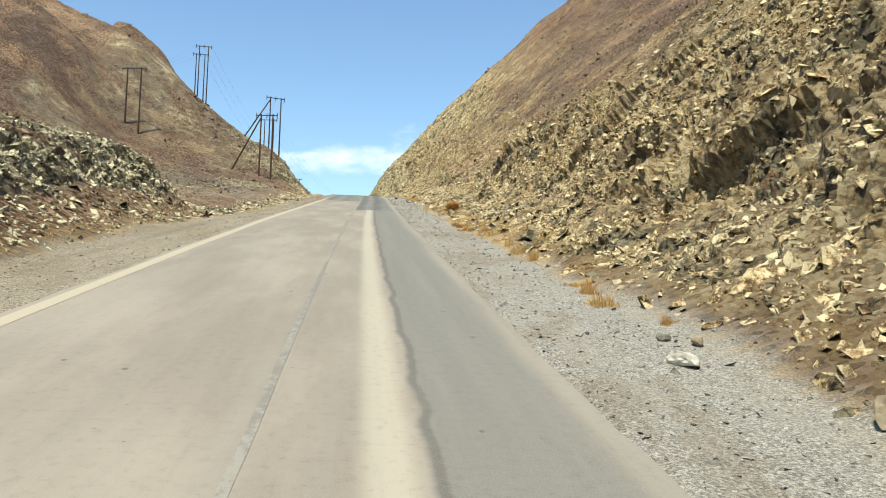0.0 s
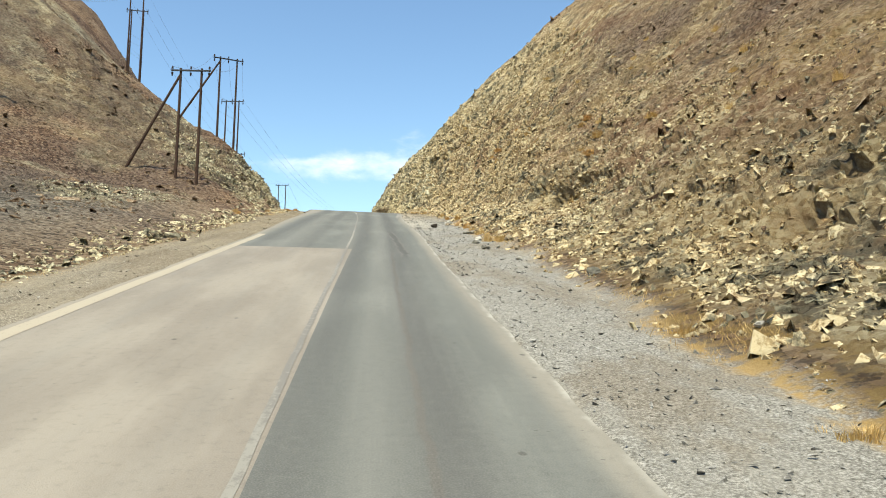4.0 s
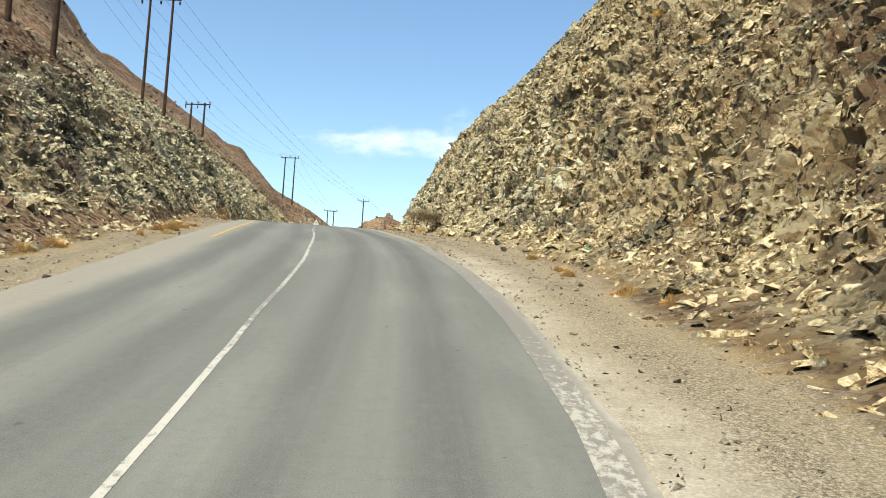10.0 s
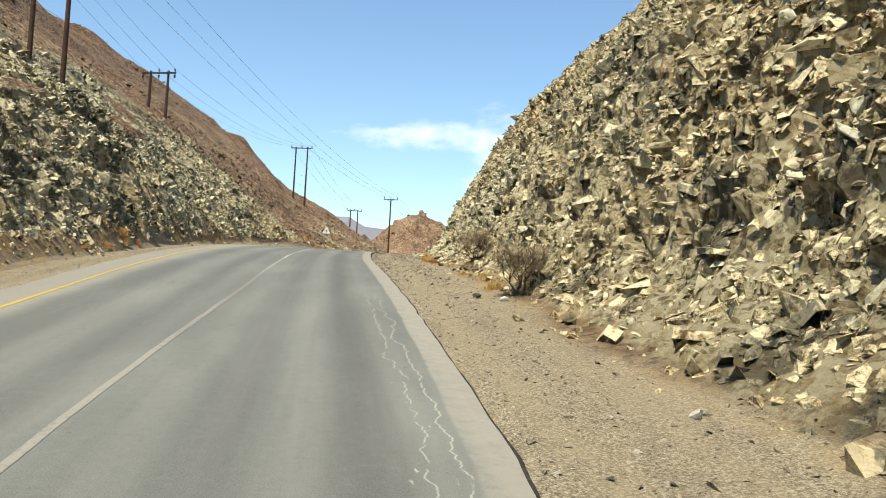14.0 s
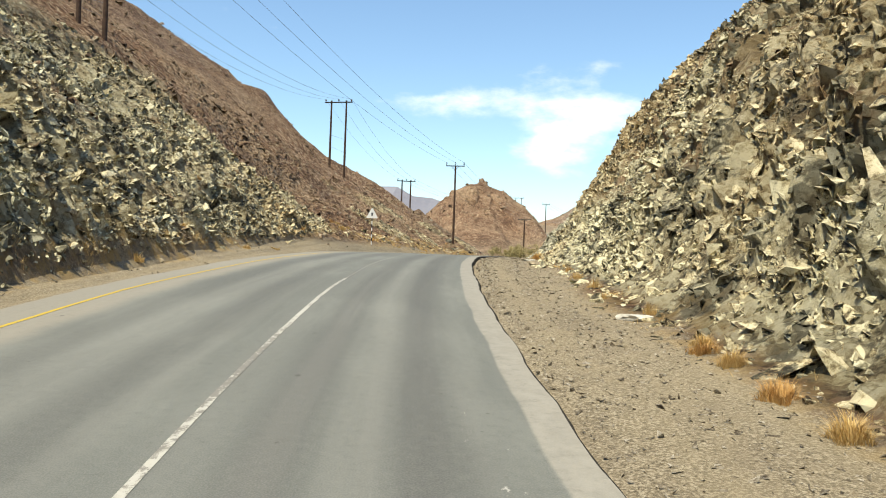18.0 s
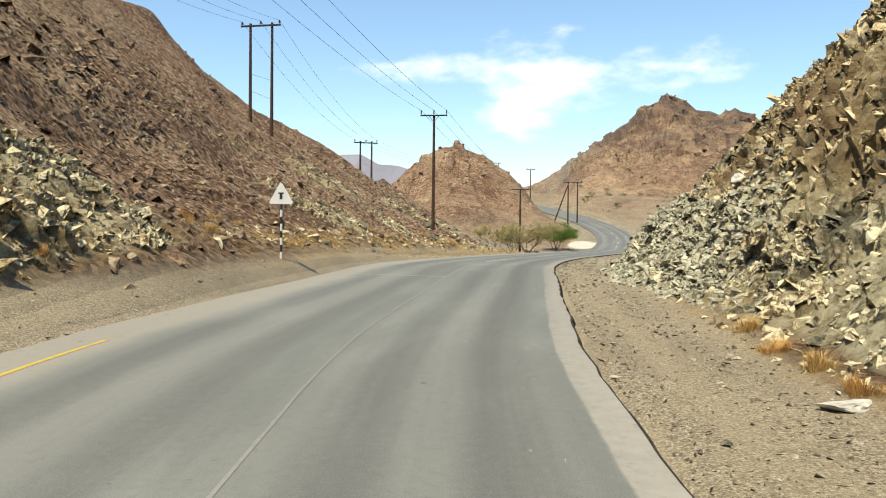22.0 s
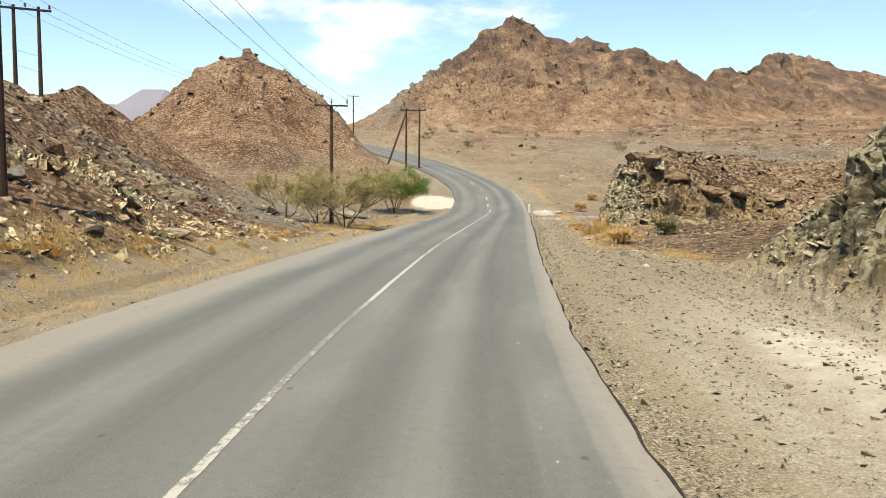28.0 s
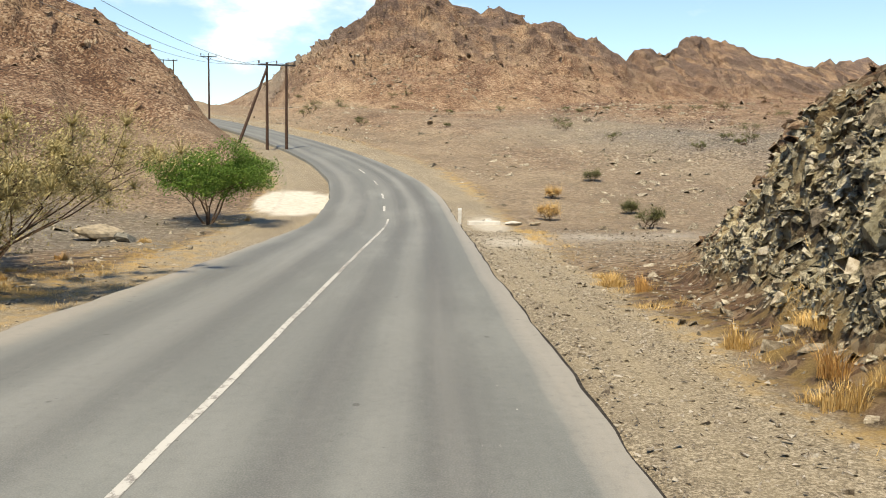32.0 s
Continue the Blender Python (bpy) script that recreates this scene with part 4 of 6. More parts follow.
dirt = np.clip(np.where(gu > 0, 0.12 + 0.3 * (1 - step(140, 155, gy)) + 0.55 * (1 - step(150, 175, gy)) * step(30, 60, gy) * step(1.5, 4.5, gh + 3 * vnoise(P, 7.0, 69)) + 0.7 * (gy > 205) * (gy < 244) * step(1.8, 4, gh + 2 * vnoise(P, 4.0, 53)) + 0.8 * (gy > 234) * (gy < 257) * step(2.6, 4.2, gh), 0.3 + 0.25 * step(3.0, 6.0, gh + 3 * vnoise(P, 7.0, 69)) * (gy < 168)), 0, 1)
toe_at = np.where(gu > 0, np.interp(gy, (0, 256, 266, 286, 294, 330), (5, 5, 7.2, 7.6, 4.8, 4.2)), 9.3) + 0.9 * vnoise(P, 3.0, 91)
gravel = np.clip((1 - step(-0.3, 0.5, au - toe_at)) * (1 - step(0.5, 1.0, gh)) + (1 - step(0.3, 0.7, gh)) * (1 - step(20, 30, au)) * step(283, 290, gy) * 0.08 + 0.35 * (1 - step(1.0, 3.0, gz - road_z(gy) + 3 * vnoise(P, 9.0, 98))) * step(313, 320, gy) * (gy < 480) * (1 - step(40, 60, au)) * np.where(gu > 0, 1.5, 1.0), 0, 1)
straw = step(-0.8, 0.1, au - toe_at) * (1 - step(0.4, 1.4, au - toe_at)) * (1 - step(0.8, 2.0, gh)) * np.clip(0.55 + 1.2 * vnoise(P, 9.0, 60), 0, 1) * np.where((gu > 0) & (gy > 145) & (gy < 222), 0.6, 1.0)
straw += 0.55 * (gu > 8) * (gu < 40) * (gy > 30) * (gy < 150) * step(0.05, 0.25, vnoise(P, 6.0, 61)) * (1 - rock_mask * 0.5)
straw += 0.5 * (gu < -7.4) * (gu > -12) * step(236, 244, gy) * (1 - step(326, 334, gy)) * (1 - step(1.2, 2.0, gh)) * np.clip(0.8 + 1.0 * vnoise(P, 5.0, 62), 0, 1)
straw += 0.9 * (gu > 4.4) * (gu < 6.2) * step(16, 24, gy) * (1 - step(66, 74, gy)) * np.clip(0.75 + 1.2 * vnoise(P, 4.0, 58), 0, 1)
straw += 0.45 * (gu > 4.0) * (gu < 9) * step(290, 295, gy) * (1 - step(313, 318, gy)) * (1 - step(0.6, 1.4, gh)) * np.clip(0.6 + 1.3 * vnoise(P, 3.0, 63), 0, 1)
greyish = np.where(gu > 0, 1 - step(112, 135, gy), 0.35 - 0.35 * step(60, 120, gy))
pale = np.exp(-((gy - 98) / 26) ** 2 - ((gu + 20) / 8) ** 2) + 0.9 * (gu < -9) * step(296, 304, gy) * (1 - step(336, 346, gy)) * (1 - step(19, 25, au + 5 * vnoise(P, 6.0, 56))) * step(-0.25, 0.1, vnoise(P, 4.0, 55)) + 0.8 * np.exp(-((gy - 372) / 30) ** 2 - ((gu - 34) / 16) ** 2) + 0.7 * np.exp(-((gy - 520) / 26) ** 2 - ((gx + 16) / 12) ** 2)
sand = 0.42 * step(254, 262, gy) * (1 - step(274, 284, gy)) * step(2.2, 3.6, gu) * (1 - step(6.2, 8.0, gu + 1.5 * vnoise(P, 4.0, 64))) * np.clip(0.75 + 0.9 * vnoise(P * (1, 0.3, 1), 1.4, 65), 0, 1) + 0.55 * step(100, 110, gy) * (1 - step(146, 156, gy)) * step(1.6, 1.9, gu) * (1 - step(2.3, 3.6, gu + 0.8 * vnoise(P, 2.0, 67))) * np.clip(0.8 + vnoise(P, 1.1, 70), 0, 1) + step(0.40, 0.5, np.exp(-((gy - 345.5) / 5.5) ** 2 - ((gu + 7.2) / 2.8) ** 2)) + 0.5 * step(0.4, 0.8, np.exp(-((gy - 271) / 5) ** 2 - ((gu - 5.2) / 1.3) ** 2)) + 0.6 * step(0.4, 0.8, np.exp(-((gy - 333) / 5) ** 2 - ((gu - 3.2) / 1.2) ** 2))
track_w = 0.5 * vnoise(P * (0, 1, 0), 14.0, 57)
track = np.clip(np.exp(-((gu - 2.75 - track_w) / 0.34) ** 2) + 0.85 * np.exp(-((gu - 4.15 - track_w) / 0.36) ** 2), 0, 1) * step(108, 125, gy) * (1 - step(320, 328, gy)) + 0.6 * np.exp(-((gu + 8.0 - track_w) / 0.5) ** 2) * step(120, 150, gy)
sand += 0.6 * np.exp(-((gy - 324 - 0.15 * gu) / 2.4) ** 2) * step(1.8, 3.0, gu) * (1 - step(9, 14, gu)) * np.clip(0.8 + vnoise(P, 2.0, 59), 0, 1)
# amount of painted haze, growing with distance along the road
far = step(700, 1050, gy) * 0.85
crag = np.maximum(0.75 * (gu < -10.5) * (1 - step(150, 180, gy)) * step(0.6, 2.2, gh), 0.8 * (gu > 13) * (1 - step(120, 150, gy)) * step(7, 13, gh + 5 * vnoise(P, 9.0, 54)))
crag = np.maximum(crag, step(8, 24, gz - road_z(gy) + 8 * vnoise(P, 20.0, 95)) * step(18, 40, au) * (0.55 + 0.45 * np.maximum(step(330, 380, gy), 1 - step(120, 170, gy))))
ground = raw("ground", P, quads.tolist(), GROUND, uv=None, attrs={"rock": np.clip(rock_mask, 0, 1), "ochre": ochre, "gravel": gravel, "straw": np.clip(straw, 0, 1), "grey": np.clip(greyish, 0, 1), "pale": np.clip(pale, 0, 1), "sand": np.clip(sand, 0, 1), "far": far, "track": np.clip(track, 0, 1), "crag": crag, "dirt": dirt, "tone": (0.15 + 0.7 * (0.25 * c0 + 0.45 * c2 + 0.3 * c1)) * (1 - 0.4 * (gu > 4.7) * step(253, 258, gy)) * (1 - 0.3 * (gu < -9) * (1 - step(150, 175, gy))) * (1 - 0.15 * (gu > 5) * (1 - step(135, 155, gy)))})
tagged(ground, "rocky desert ground with gravel verges and cut rock slopes", "ground", kind="structure")
P3, N3 = P.reshape(ny, nu, 3), N.reshape(ny, nu, 3)


def ground_at(x, y):
    """Height of the finished ground at one place."""
    j = int(np.clip(np.searchsorted(ys, y) - 1, 0, ny - 2))
    row = P3[j] * (1 - (y - ys[j]) / (ys[j + 1] - ys[j])) + P3[j + 1] * ((y - ys[j]) / (ys[j + 1] - ys[j]))
    k = np.argsort(row[:, 0])
    return float(np.interp(x, row[k, 0], row[k, 2]))


# ---------------------------------------------------------------- the road


def ribbon(name, u0, u1, y0, y1, lift, material, parent, gap=1.0, edge=None, skirt=0.0, across=1, shift=0.0, lie=False):
    yy = np.arange(y0, y1 + 0.01, gap)
    cols = np.linspace(u0, u1, across + 1)
    rx, rz = road_x(yy), road_z(yy)
    slope = np.gradient(rx, yy) if len(yy) > 2 else np.full(len(yy), (road_x(y1) - road_x(y0)) / (y1 - y0))
    nx, nyv = 1 / np.sqrt(1 + slope ** 2), -slope / np.sqrt(1 + slope ** 2)
    verts, uvs, off = [], [], []
    for c in cols:
        jit = np.zeros(len(yy))
        if edge is not None and c in (u0, u1):
            q = np.stack([np.full(len(yy), c), yy, np.zeros(len(yy))], 1)
            jit = edge * (fbm(q, 5.0, 4, 70) * 0.5 + vnoise(q, 0.7, 75) * 0.6)
        cc = c + jit + (shift(yy) if callable(shift) else shift)
        if lie:
            f = (c - u0) / (u1 - u0)
            cc = edge_left(yy) * (1 - f) + edge_right(yy) * f + jit
        verts.append(np.stack([rx + nx * cc, yy + nyv * cc, rz + lift], 1))
        uvs.append(np.stack([cc, yy], 1))
        off.append(edge_right(yy) - cc + jit)
    if skirt:
        for k, out in ((0, -0.05), (-1, 0.05)):
            v = verts[k].copy()
            v[:, 2] -= skirt
            v[:, 0] += out
            if k == 0:
                verts.insert(0, v)
                uvs.insert(0, uvs[0])
                off.insert(0, off[0])
            else:
                verts.append(v)
                uvs.append(uvs[-1])
                off.append(off[-1])
    nc, n = len(verts), len(yy)
    V, U = np.stack(verts, 1).reshape(-1, 3), np.stack(uvs, 1).reshape(-1, 2)
    i = np.arange(n * nc).reshape(n, nc)
    F = np.stack([i[:-1, :-1], i[:-1, 1:], i[1:, 1:], i[1:, :-1]], -1).reshape(-1, 4)
    return raw(name, V, F.tolist(), material, parent, uv=U, attrs={"inset": np.stack(off, 1).ravel()} if lie else None)


road = tagged(ribbon("road", 0, 1, -70, 450, 0.0, ASPHALT, None, 0.3, 0.13, 0.22, 10, lie=True), "worn two-lane asphalt road, beige then grey", "road", kind="structure")



def lip(y):
    q = np.stack([np.full(len(y), 1.0), y, np.zeros(len(y))], 1)
    return edge_right(y) + 0.13 * (fbm(q, 5.0, 4, 70) * 0.5 + vnoise(q, 0.7, 75) * 0.6)


# crumbled drop at the edge; its dark strip paints the shadow of the lip
tagged(ribbon("shaded_broken_edge", -0.02, 0.035, 150, 360, -0.012, SHADED_EDGE, road, 0.15, 0.05, 0.12, 1, shift=lip), "crumbled asphalt edge, coloured dark for the lip's shadow")


def line_u(y):
    """How far from the driven line the centre line lies."""
    return np.interp(y, (0, 36, 58, 83, 90, 97, 106, 116, 129, 136, 148, 160, 165, 174, 185, 198, 225, 240, 262, 295, 320, 337), (-1.42, -1.3, -1.28, -1.38, -1.44, -1.5, -1.56, -1.64, -2.0, -2.3, -2.5, -2.48, -2.36, -2.04, -1.9, -1.86, -1.9, -2.04, -2.06, -2.12, -1.9, -1.6))


for name, y0, y1, u, wide, mat, label in (
        ("centre_line", -20, 62, None, 0.10, FAINT_LINE, "almost worn away white centre line"),
        ("centre_line", 62, 104, None, 0.09, FAINT_LINE, "thin worn white centre line"),
        ("centre_line", 104, 128, None, 0.06, GHOST_LINE, "almost worn away white centre line"),
        ("centre_line", 128, 158, None, 0.085, WHITE_LINE, "worn white centre line"),
        ("centre_line", 158, 186, None, 0.10, FAINT_LINE, "faded white centre line"),
        ("centre_line", 186, 205, None, 0.09, WHITE_LINE, "worn white centre line"),
        ("centre_line", 205, 256, None, 0.045, GHOST_LINE, "faded white centre line"),
        ("centre_line", 256, 335, None, 0.10, WHITE_LINE, "white centre line"),
        ("edge_line", 119, 152, lambda y: edge_right(y) - 0.3, 0.32, RAGGED_LINE, "crumbling whitish edge line"),
        ("edge_line", 150, 226, lambda y: edge_left(y) + 0.9, 0.09, YELLOW_LINE, "yellow edge line"),
        ("edge_line", -20, 95, lambda y: edge_left(y) + 0.28, 0.3, CREAM_LINE, "dusty cream edge line")):
    mid = line_u if u is None else u
    tagged(ribbon(name, -wide / 2, wide / 2, y0, y1, 0.005, mat, road, 0.5, 0.03, shift=mid), label)
cross = [(u, 241.9 - 0.22 * (u + 2.1) + d) for u in np.linspace(-6.5, -2.1, 12) for d in (0, 0.08)]
raw("cross_line", [(float(road_x(y) + u), y, float(road_z(y)) + 0.006) for u, y in cross], [(2 * i, 2 * i + 2, 2 * i + 3, 2 * i + 1) for i in range(11)], WHITE_LINE, road, uv=cross)
for y0 in (338.5, 345.0, 352.0, 359.0):
    tagged(ribbon("lane_dash", -1.95, -1.82, y0, y0 + 2.5, 0.005, WHITE_LINE, road, 0.5), "white dash")

# ---------------------------------------------------------------- stones
rng = np.random.default_rng(7)
CORNERS = np.array([(-1, -1, -1), (1, -1, -1), (1, 1, -1), (-1, 1, -1), (-1, -1, 1), (1, -1, 1), (1, 1, 1), (-1, 1, 1)], float) * 0.5
SIDES = np.array([(0, 3, 2, 1), (4, 5, 6, 7), (0, 1, 5, 4), (1, 2, 6, 5), (2, 3, 7, 6), (3, 0, 4, 7)])


def shards(n, sizes, flat, tilt, lay=None):
    """n broken blocks as corner offsets (n, 8, 3): uneven, tapered, turned about."""
    c = CORNERS[None] + rng.uniform(-0.32, 0.32, (n, 8, 3))
    c[:, 4:, :2] *= rng.uniform(0.35, 1.0, (n, 1, 2))
    c *= (sizes[:, None] * np.stack([rng.uniform(0.7, 2.0, n), rng.uniform(0.5, 1.1, n), rng.uniform(flat * 0.6, flat * 1.4, n)], 1))[:, None, :]
    a, b, g = rng.uniform(0, 6.283, n), rng.normal(0, tilt, n), rng.normal(0, tilt, n)
    if lay is not None:
        loose = rng.random(n) < 0.3
        a = np.where(loose, a, 1.6 + rng.normal(0, 0.35, n) + np.pi * rng.integers(0, 2, n))
        g = np.where(loose, g, lay + rng.normal(0, 0.2, n))
        b = np.where(loose, b, rng.normal(0.12, 0.2, n))
    ca, sa, cb, sb, cg, sg = np.cos(a), np.sin(a), np.cos(b), np.sin(b), np.cos(g), np.sin(g)
    x, y, z = c[..., 0], c[..., 1], c[..., 2]
    x, y = x * ca[:, None] - y * sa[:, None], x * sa[:, None] + y * ca[:, None]
    y, z = y * cb[:, None] - z * sb[:, None], y * sb[:, None] + z * cb[:, None]
    x, z = x * cg[:, None] + z * sg[:, None], -x * sg[:, None] + z * cg[:, None]
    return np.stack([x, y, z], -1)


def joined(name, at, sizes, material, flat, tilt, label, category, attrs=None, lay=None):
    n = len(at)
    V = (at[:, None, :] + shards(n, sizes, flat, tilt, lay)).reshape(-1, 3)
    F = (SIDES[None, 1:] + 8 * np.arange(n)[:, None, None]).reshape(-1, 4)
    ob = raw(name, V, F.tolist(), material, attrs={k: np.repeat(v, 8) for k, v in (attrs or {}).items()})
    return tagged(ob, label, category, kind="stuff")


area = np.linalg.norm(np.cross(du.reshape(-1, 3), dy.reshape(-1, 3)), axis=1)


def pick(weight, n):
    """n places on the ground, by weight for each square metre, and the index of the ground's point there."""
    w = np.clip(weight, 0, None) * area
    i = rng.choice(len(w), n, p=w / w.sum())
    jit = rng.uniform(-0.5, 0.5, (n, 1)) * du.reshape(-1, 3)[i] + rng.uniform(-0.5, 0.5, (n, 1)) * dy.reshape(-1, 3)[i]
    return P[i] + jit, i


def sizes_of(n, mid, spread, lo, hi):
    return np.clip(mid * np.exp(rng.normal(0, spread, n)), lo, hi)


zone = (gy > -3) & (gy < 330)
# broken rock on the cuts
for side, name, n, label in ((1, "rock_cut_rubble", 82000, "jagged grey and ochre blocks of the blasted rock cut"), (-1, "rock_cut_rubble", 30000, "jagged dark grey-green blocks of the blasted rock cut")):
    at, i = pick(rock_mask ** 2 * (gu * side > 0) * zone * (1 - step(12, 26, au)) * (0.4 + step(0.0, 0.25, vnoise(P, 3.5, 88))) * step(0.1, 0.8, gh) * (gy < 297), n)
    sz = sizes_of(n, 0.12, 0.55, 0.04, 0.42)
    lay = side * (-0.25 + 1.25 * step(180, 200, at[:, 1]) + 1.6 * vnoise(at, 9.0, 93))
    at = at - N[i] * (sz * 0.12)[:, None]
    sz = sz * np.where((at[:, 1] < 150) & (side > 0), 0.82, np.where((at[:, 1] > 255) & (side > 0), 0.75, 1.0))
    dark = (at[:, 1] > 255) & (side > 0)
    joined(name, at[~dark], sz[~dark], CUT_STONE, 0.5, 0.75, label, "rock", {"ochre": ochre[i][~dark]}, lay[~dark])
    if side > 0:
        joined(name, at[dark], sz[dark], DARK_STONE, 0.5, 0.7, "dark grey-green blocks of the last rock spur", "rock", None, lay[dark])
at, i = pick((gu > 7) * (gu < 26) * (gy > 297) * (gy < 318) * step(0.2, 0.8, gh), 3500)
sz = sizes_of(len(at), 0.12, 0.55, 0.05, 0.5)
joined("outcrop_rubble", at - N[i] * (sz * 0.2)[:, None], sz, HILL_STONE, 0.6, 0.6, "red-brown loose stones over the back of the outcrop", "rock")
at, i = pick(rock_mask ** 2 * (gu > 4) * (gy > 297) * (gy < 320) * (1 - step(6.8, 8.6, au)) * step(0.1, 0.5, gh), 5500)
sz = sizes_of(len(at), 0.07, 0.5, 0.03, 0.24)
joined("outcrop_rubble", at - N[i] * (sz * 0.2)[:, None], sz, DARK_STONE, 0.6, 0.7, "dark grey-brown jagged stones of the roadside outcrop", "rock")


def chips(name, at, sizes, material, label, attrs, category="rock"):
    """Sharp four-sided splinters, joined."""
    n = len(at)
    d = rng.normal(0, 1, (n, 4, 3))
    d /= np.linalg.norm(d, axis=2, keepdims=True)
    if category == "gravel":
        d[..., 2] *= 0.6
    V = (at[:, None, :] + d * (sizes[:, None] * rng.uniform(0.5, 1.1, (n, 4)))[..., None]).reshape(-1, 3)
    F = (np.array([(0, 1, 2), (0, 3, 1), (1, 3, 2), (2, 3, 0)])[None] + 4 * np.arange(n)[:, None, None]).reshape(-1, 3)
    tagged(raw(name, V, F.tolist(), material, attrs={k: np.repeat(v, 4) for k, v in attrs.items()}), label, category, kind="stuff")


at, i = pick(rock_mask ** 2 * (gu > 0) * zone * (1 - step(11, 22, au)) * (0.3 + step(-0.1, 0.2, vnoise(P, 1.6, 87))) * step(0.1, 0.6, gh) * (gy < 255), 82000)
chips("rock_splinters", at, sizes_of(len(at), 0.085, 0.45, 0.03, 0.25), CUT_STONE, "sharp pale and dark splinters of the rock cut", {"ochre": ochre[i]})
at, i = pick(rock_mask ** 2 * (gu < 0) * zone * (1 - step(14, 24, au)) * (0.3 + step(-0.1, 0.2, vnoise(P, 1.6, 87))) * step(0.1, 0.6, gh), 32000)
chips("rock_splinters", at, sizes_of(len(at), 0.11, 0.45, 0.04, 0.3), CUT_STONE, "sharp grey splinters of the rock cut", {"ochre": ochre[i]})
# rubble on the hillsides
at, i = pick(rough_zone * (1 - rock_mask) * zone * (1 - step(30, 70, au)) * (0.25 + step(0.0, 0.3, vnoise(P, 5.0, 89))) * (1 + 2.0 * (gu < 0) * (gy > 230) * (1 - step(20, 34, au)) + 1.5 * (gu < 0) * (gy > 60) * (gy < 160) * (1 - step(30, 44, au))), 38000)
sz = sizes_of(len(at), 0.13, 0.6, 0.05, 0.55)
joined("hillside_rubble", at - N[i] * (sz * 0.15)[:, None], sz, HILL_STONE, 0.55, 0.5, "red-brown loose stones over the hillside", "stones")
at, i = pick(step(335, 350, gy) * (gy < 620) * step(2, 6, gz - road_z(gy)) * step(8, 14, au) * (1 - step(120, 200, au)), 9000)
sz = sizes_of(len(at), 0.3, 0.5, 0.12, 0.8)
joined("far_hill_crags", at - N[i] * (sz * 0.15)[:, None], sz, HILL_STONE, 0.7, 0.6, "red-brown crags on the far hills", "stones")
at, i = pick(step(282, 290, gy) * (gy < 480) * (gu > 4) * (1 - step(60, 90, au)) * (0.2 + step(0.0, 0.2, vnoise(P, 8.0, 99))) * np.where(gy < 320, 9.0, 1.0) + 4.0 * (gu < -8.5) * (gu > -26) * (gy > 292) * (gy < 340), 19000)
sz = np.where((at[:, 1] < 320) | (gu[i] < 0), 0.45, 1.0) * sizes_of(len(at), 0.2, 0.6, 0.07, 0.9)
joined("plain_rubble", at - N[i] * (sz * 0.15)[:, None], sz, FLAT_STONE, 0.5, 0.4, "brown loose stones over the stony flat", "stones")
# broken stone at the feet of the slopes
at, i = pick((1 - step(0.7, 2.2, gh)) * step(-0.6, 0.4, au - toe_at) * (1 - step(1.5, 4, au - toe_at)) * zone * (gy < np.where(gu > 0, 254, 300)), 12000)
sz = sizes_of(len(at), 0.11, 0.55, 0.04, 0.45)
joined("talus", at - N[i] * (sz * 0.1)[:, None], sz, CUT_STONE, 0.6, 0.5, "fallen stones at the foot of the slopes", "stones", {"ochre": np.clip(ochre[i] + 0.2, 0, 1)})
# grit on the verges
at, i = pick((gravel + 0.3 * (gy > 285) * (gy < 322) * (gu > 1.9) * (gu < 10) * (gh < 0.5)) * zone * (~on_road) * (au < 10) * np.where(gu > 0, 1.6, 0.7) * (1 - 0.6 * np.clip(track, 0, 1)) * (1 + 1.2 * (gu > 0) * step(165, 185, gy)), 96000)
sz = sizes_of(len(at), 0.03, 0.55, 0.01, 0.11)
chips("verge_gravel", at + N[i] * (sz * 0.08)[:, None], sz, GRIT, "loose angular gravel on the road's verges", {"grey": np.clip(greyish, 0, 1)[i]}, "gravel")
# pale scree fallen out of the cut
scree_w = np.exp(-((gy - 242.5) / 8.0) ** 4) * (gu > 3.9) * (1 - step(5.9, 7.6, au + 1.5 * vnoise(P, 3.0, 68))) * (gh > 0.02)
at, i = pick(scree_w, 15000)
sz = sizes_of(len(at), 0.09, 0.5, 0.04, 0.3)
joined("scree_rubble", at - N[i] * (sz * 0.05)[:, None], sz, PALE_STONE, 0.55, 0.6, "pale broken scree of sharp stones", "stones")

# blocks that stand out singly
BLOCKS = []
for k in range(8):
    off = shards(1, np.array([1.0]), 0.65, 0.2)[0]
    bm = bmesh.new()
    for v in off:
        bm.verts.new(v)
    bmesh.ops.convex_hull(bm, input=bm.verts)
    bmesh.ops.bevel(bm, geom=list(bm.edges), offset=0.05, segments=1, affect="EDGES")
    me = bpy.data.meshes.new("stone")
    bm.to_mesh(me)
    bm.free()
    BLOCKS.append(me)


def single_stones(name, at, sz, material, parent, tilt=0.7):
    for p, s in zip(at, sz):
        me = BLOCKS[int(rng.integers(len(BLOCKS)))]
        warm = 0.75 if p[1] < 165 else 0.25
        key = (me.name, material.name, warm)
        if key not in MADE:
            MADE[key] = me.copy()
            MADE[key].materials.append(material)
            MADE[key].attributes.new("ochre", "FLOAT", "POINT").data.foreach_set("value", [warm] * len(me.vertices))
        me = MADE[key]
        ob = new(name, me)
        ob.parent = parent
        ob.matrix_basis = Matrix.LocRotScale(Vector(p) - (parent.location if parent else Vector()), Euler((rng.normal(0, tilt), rng.normal(0, tilt), rng.uniform(0, 6.28))), (s, s, s))


MADE = {}


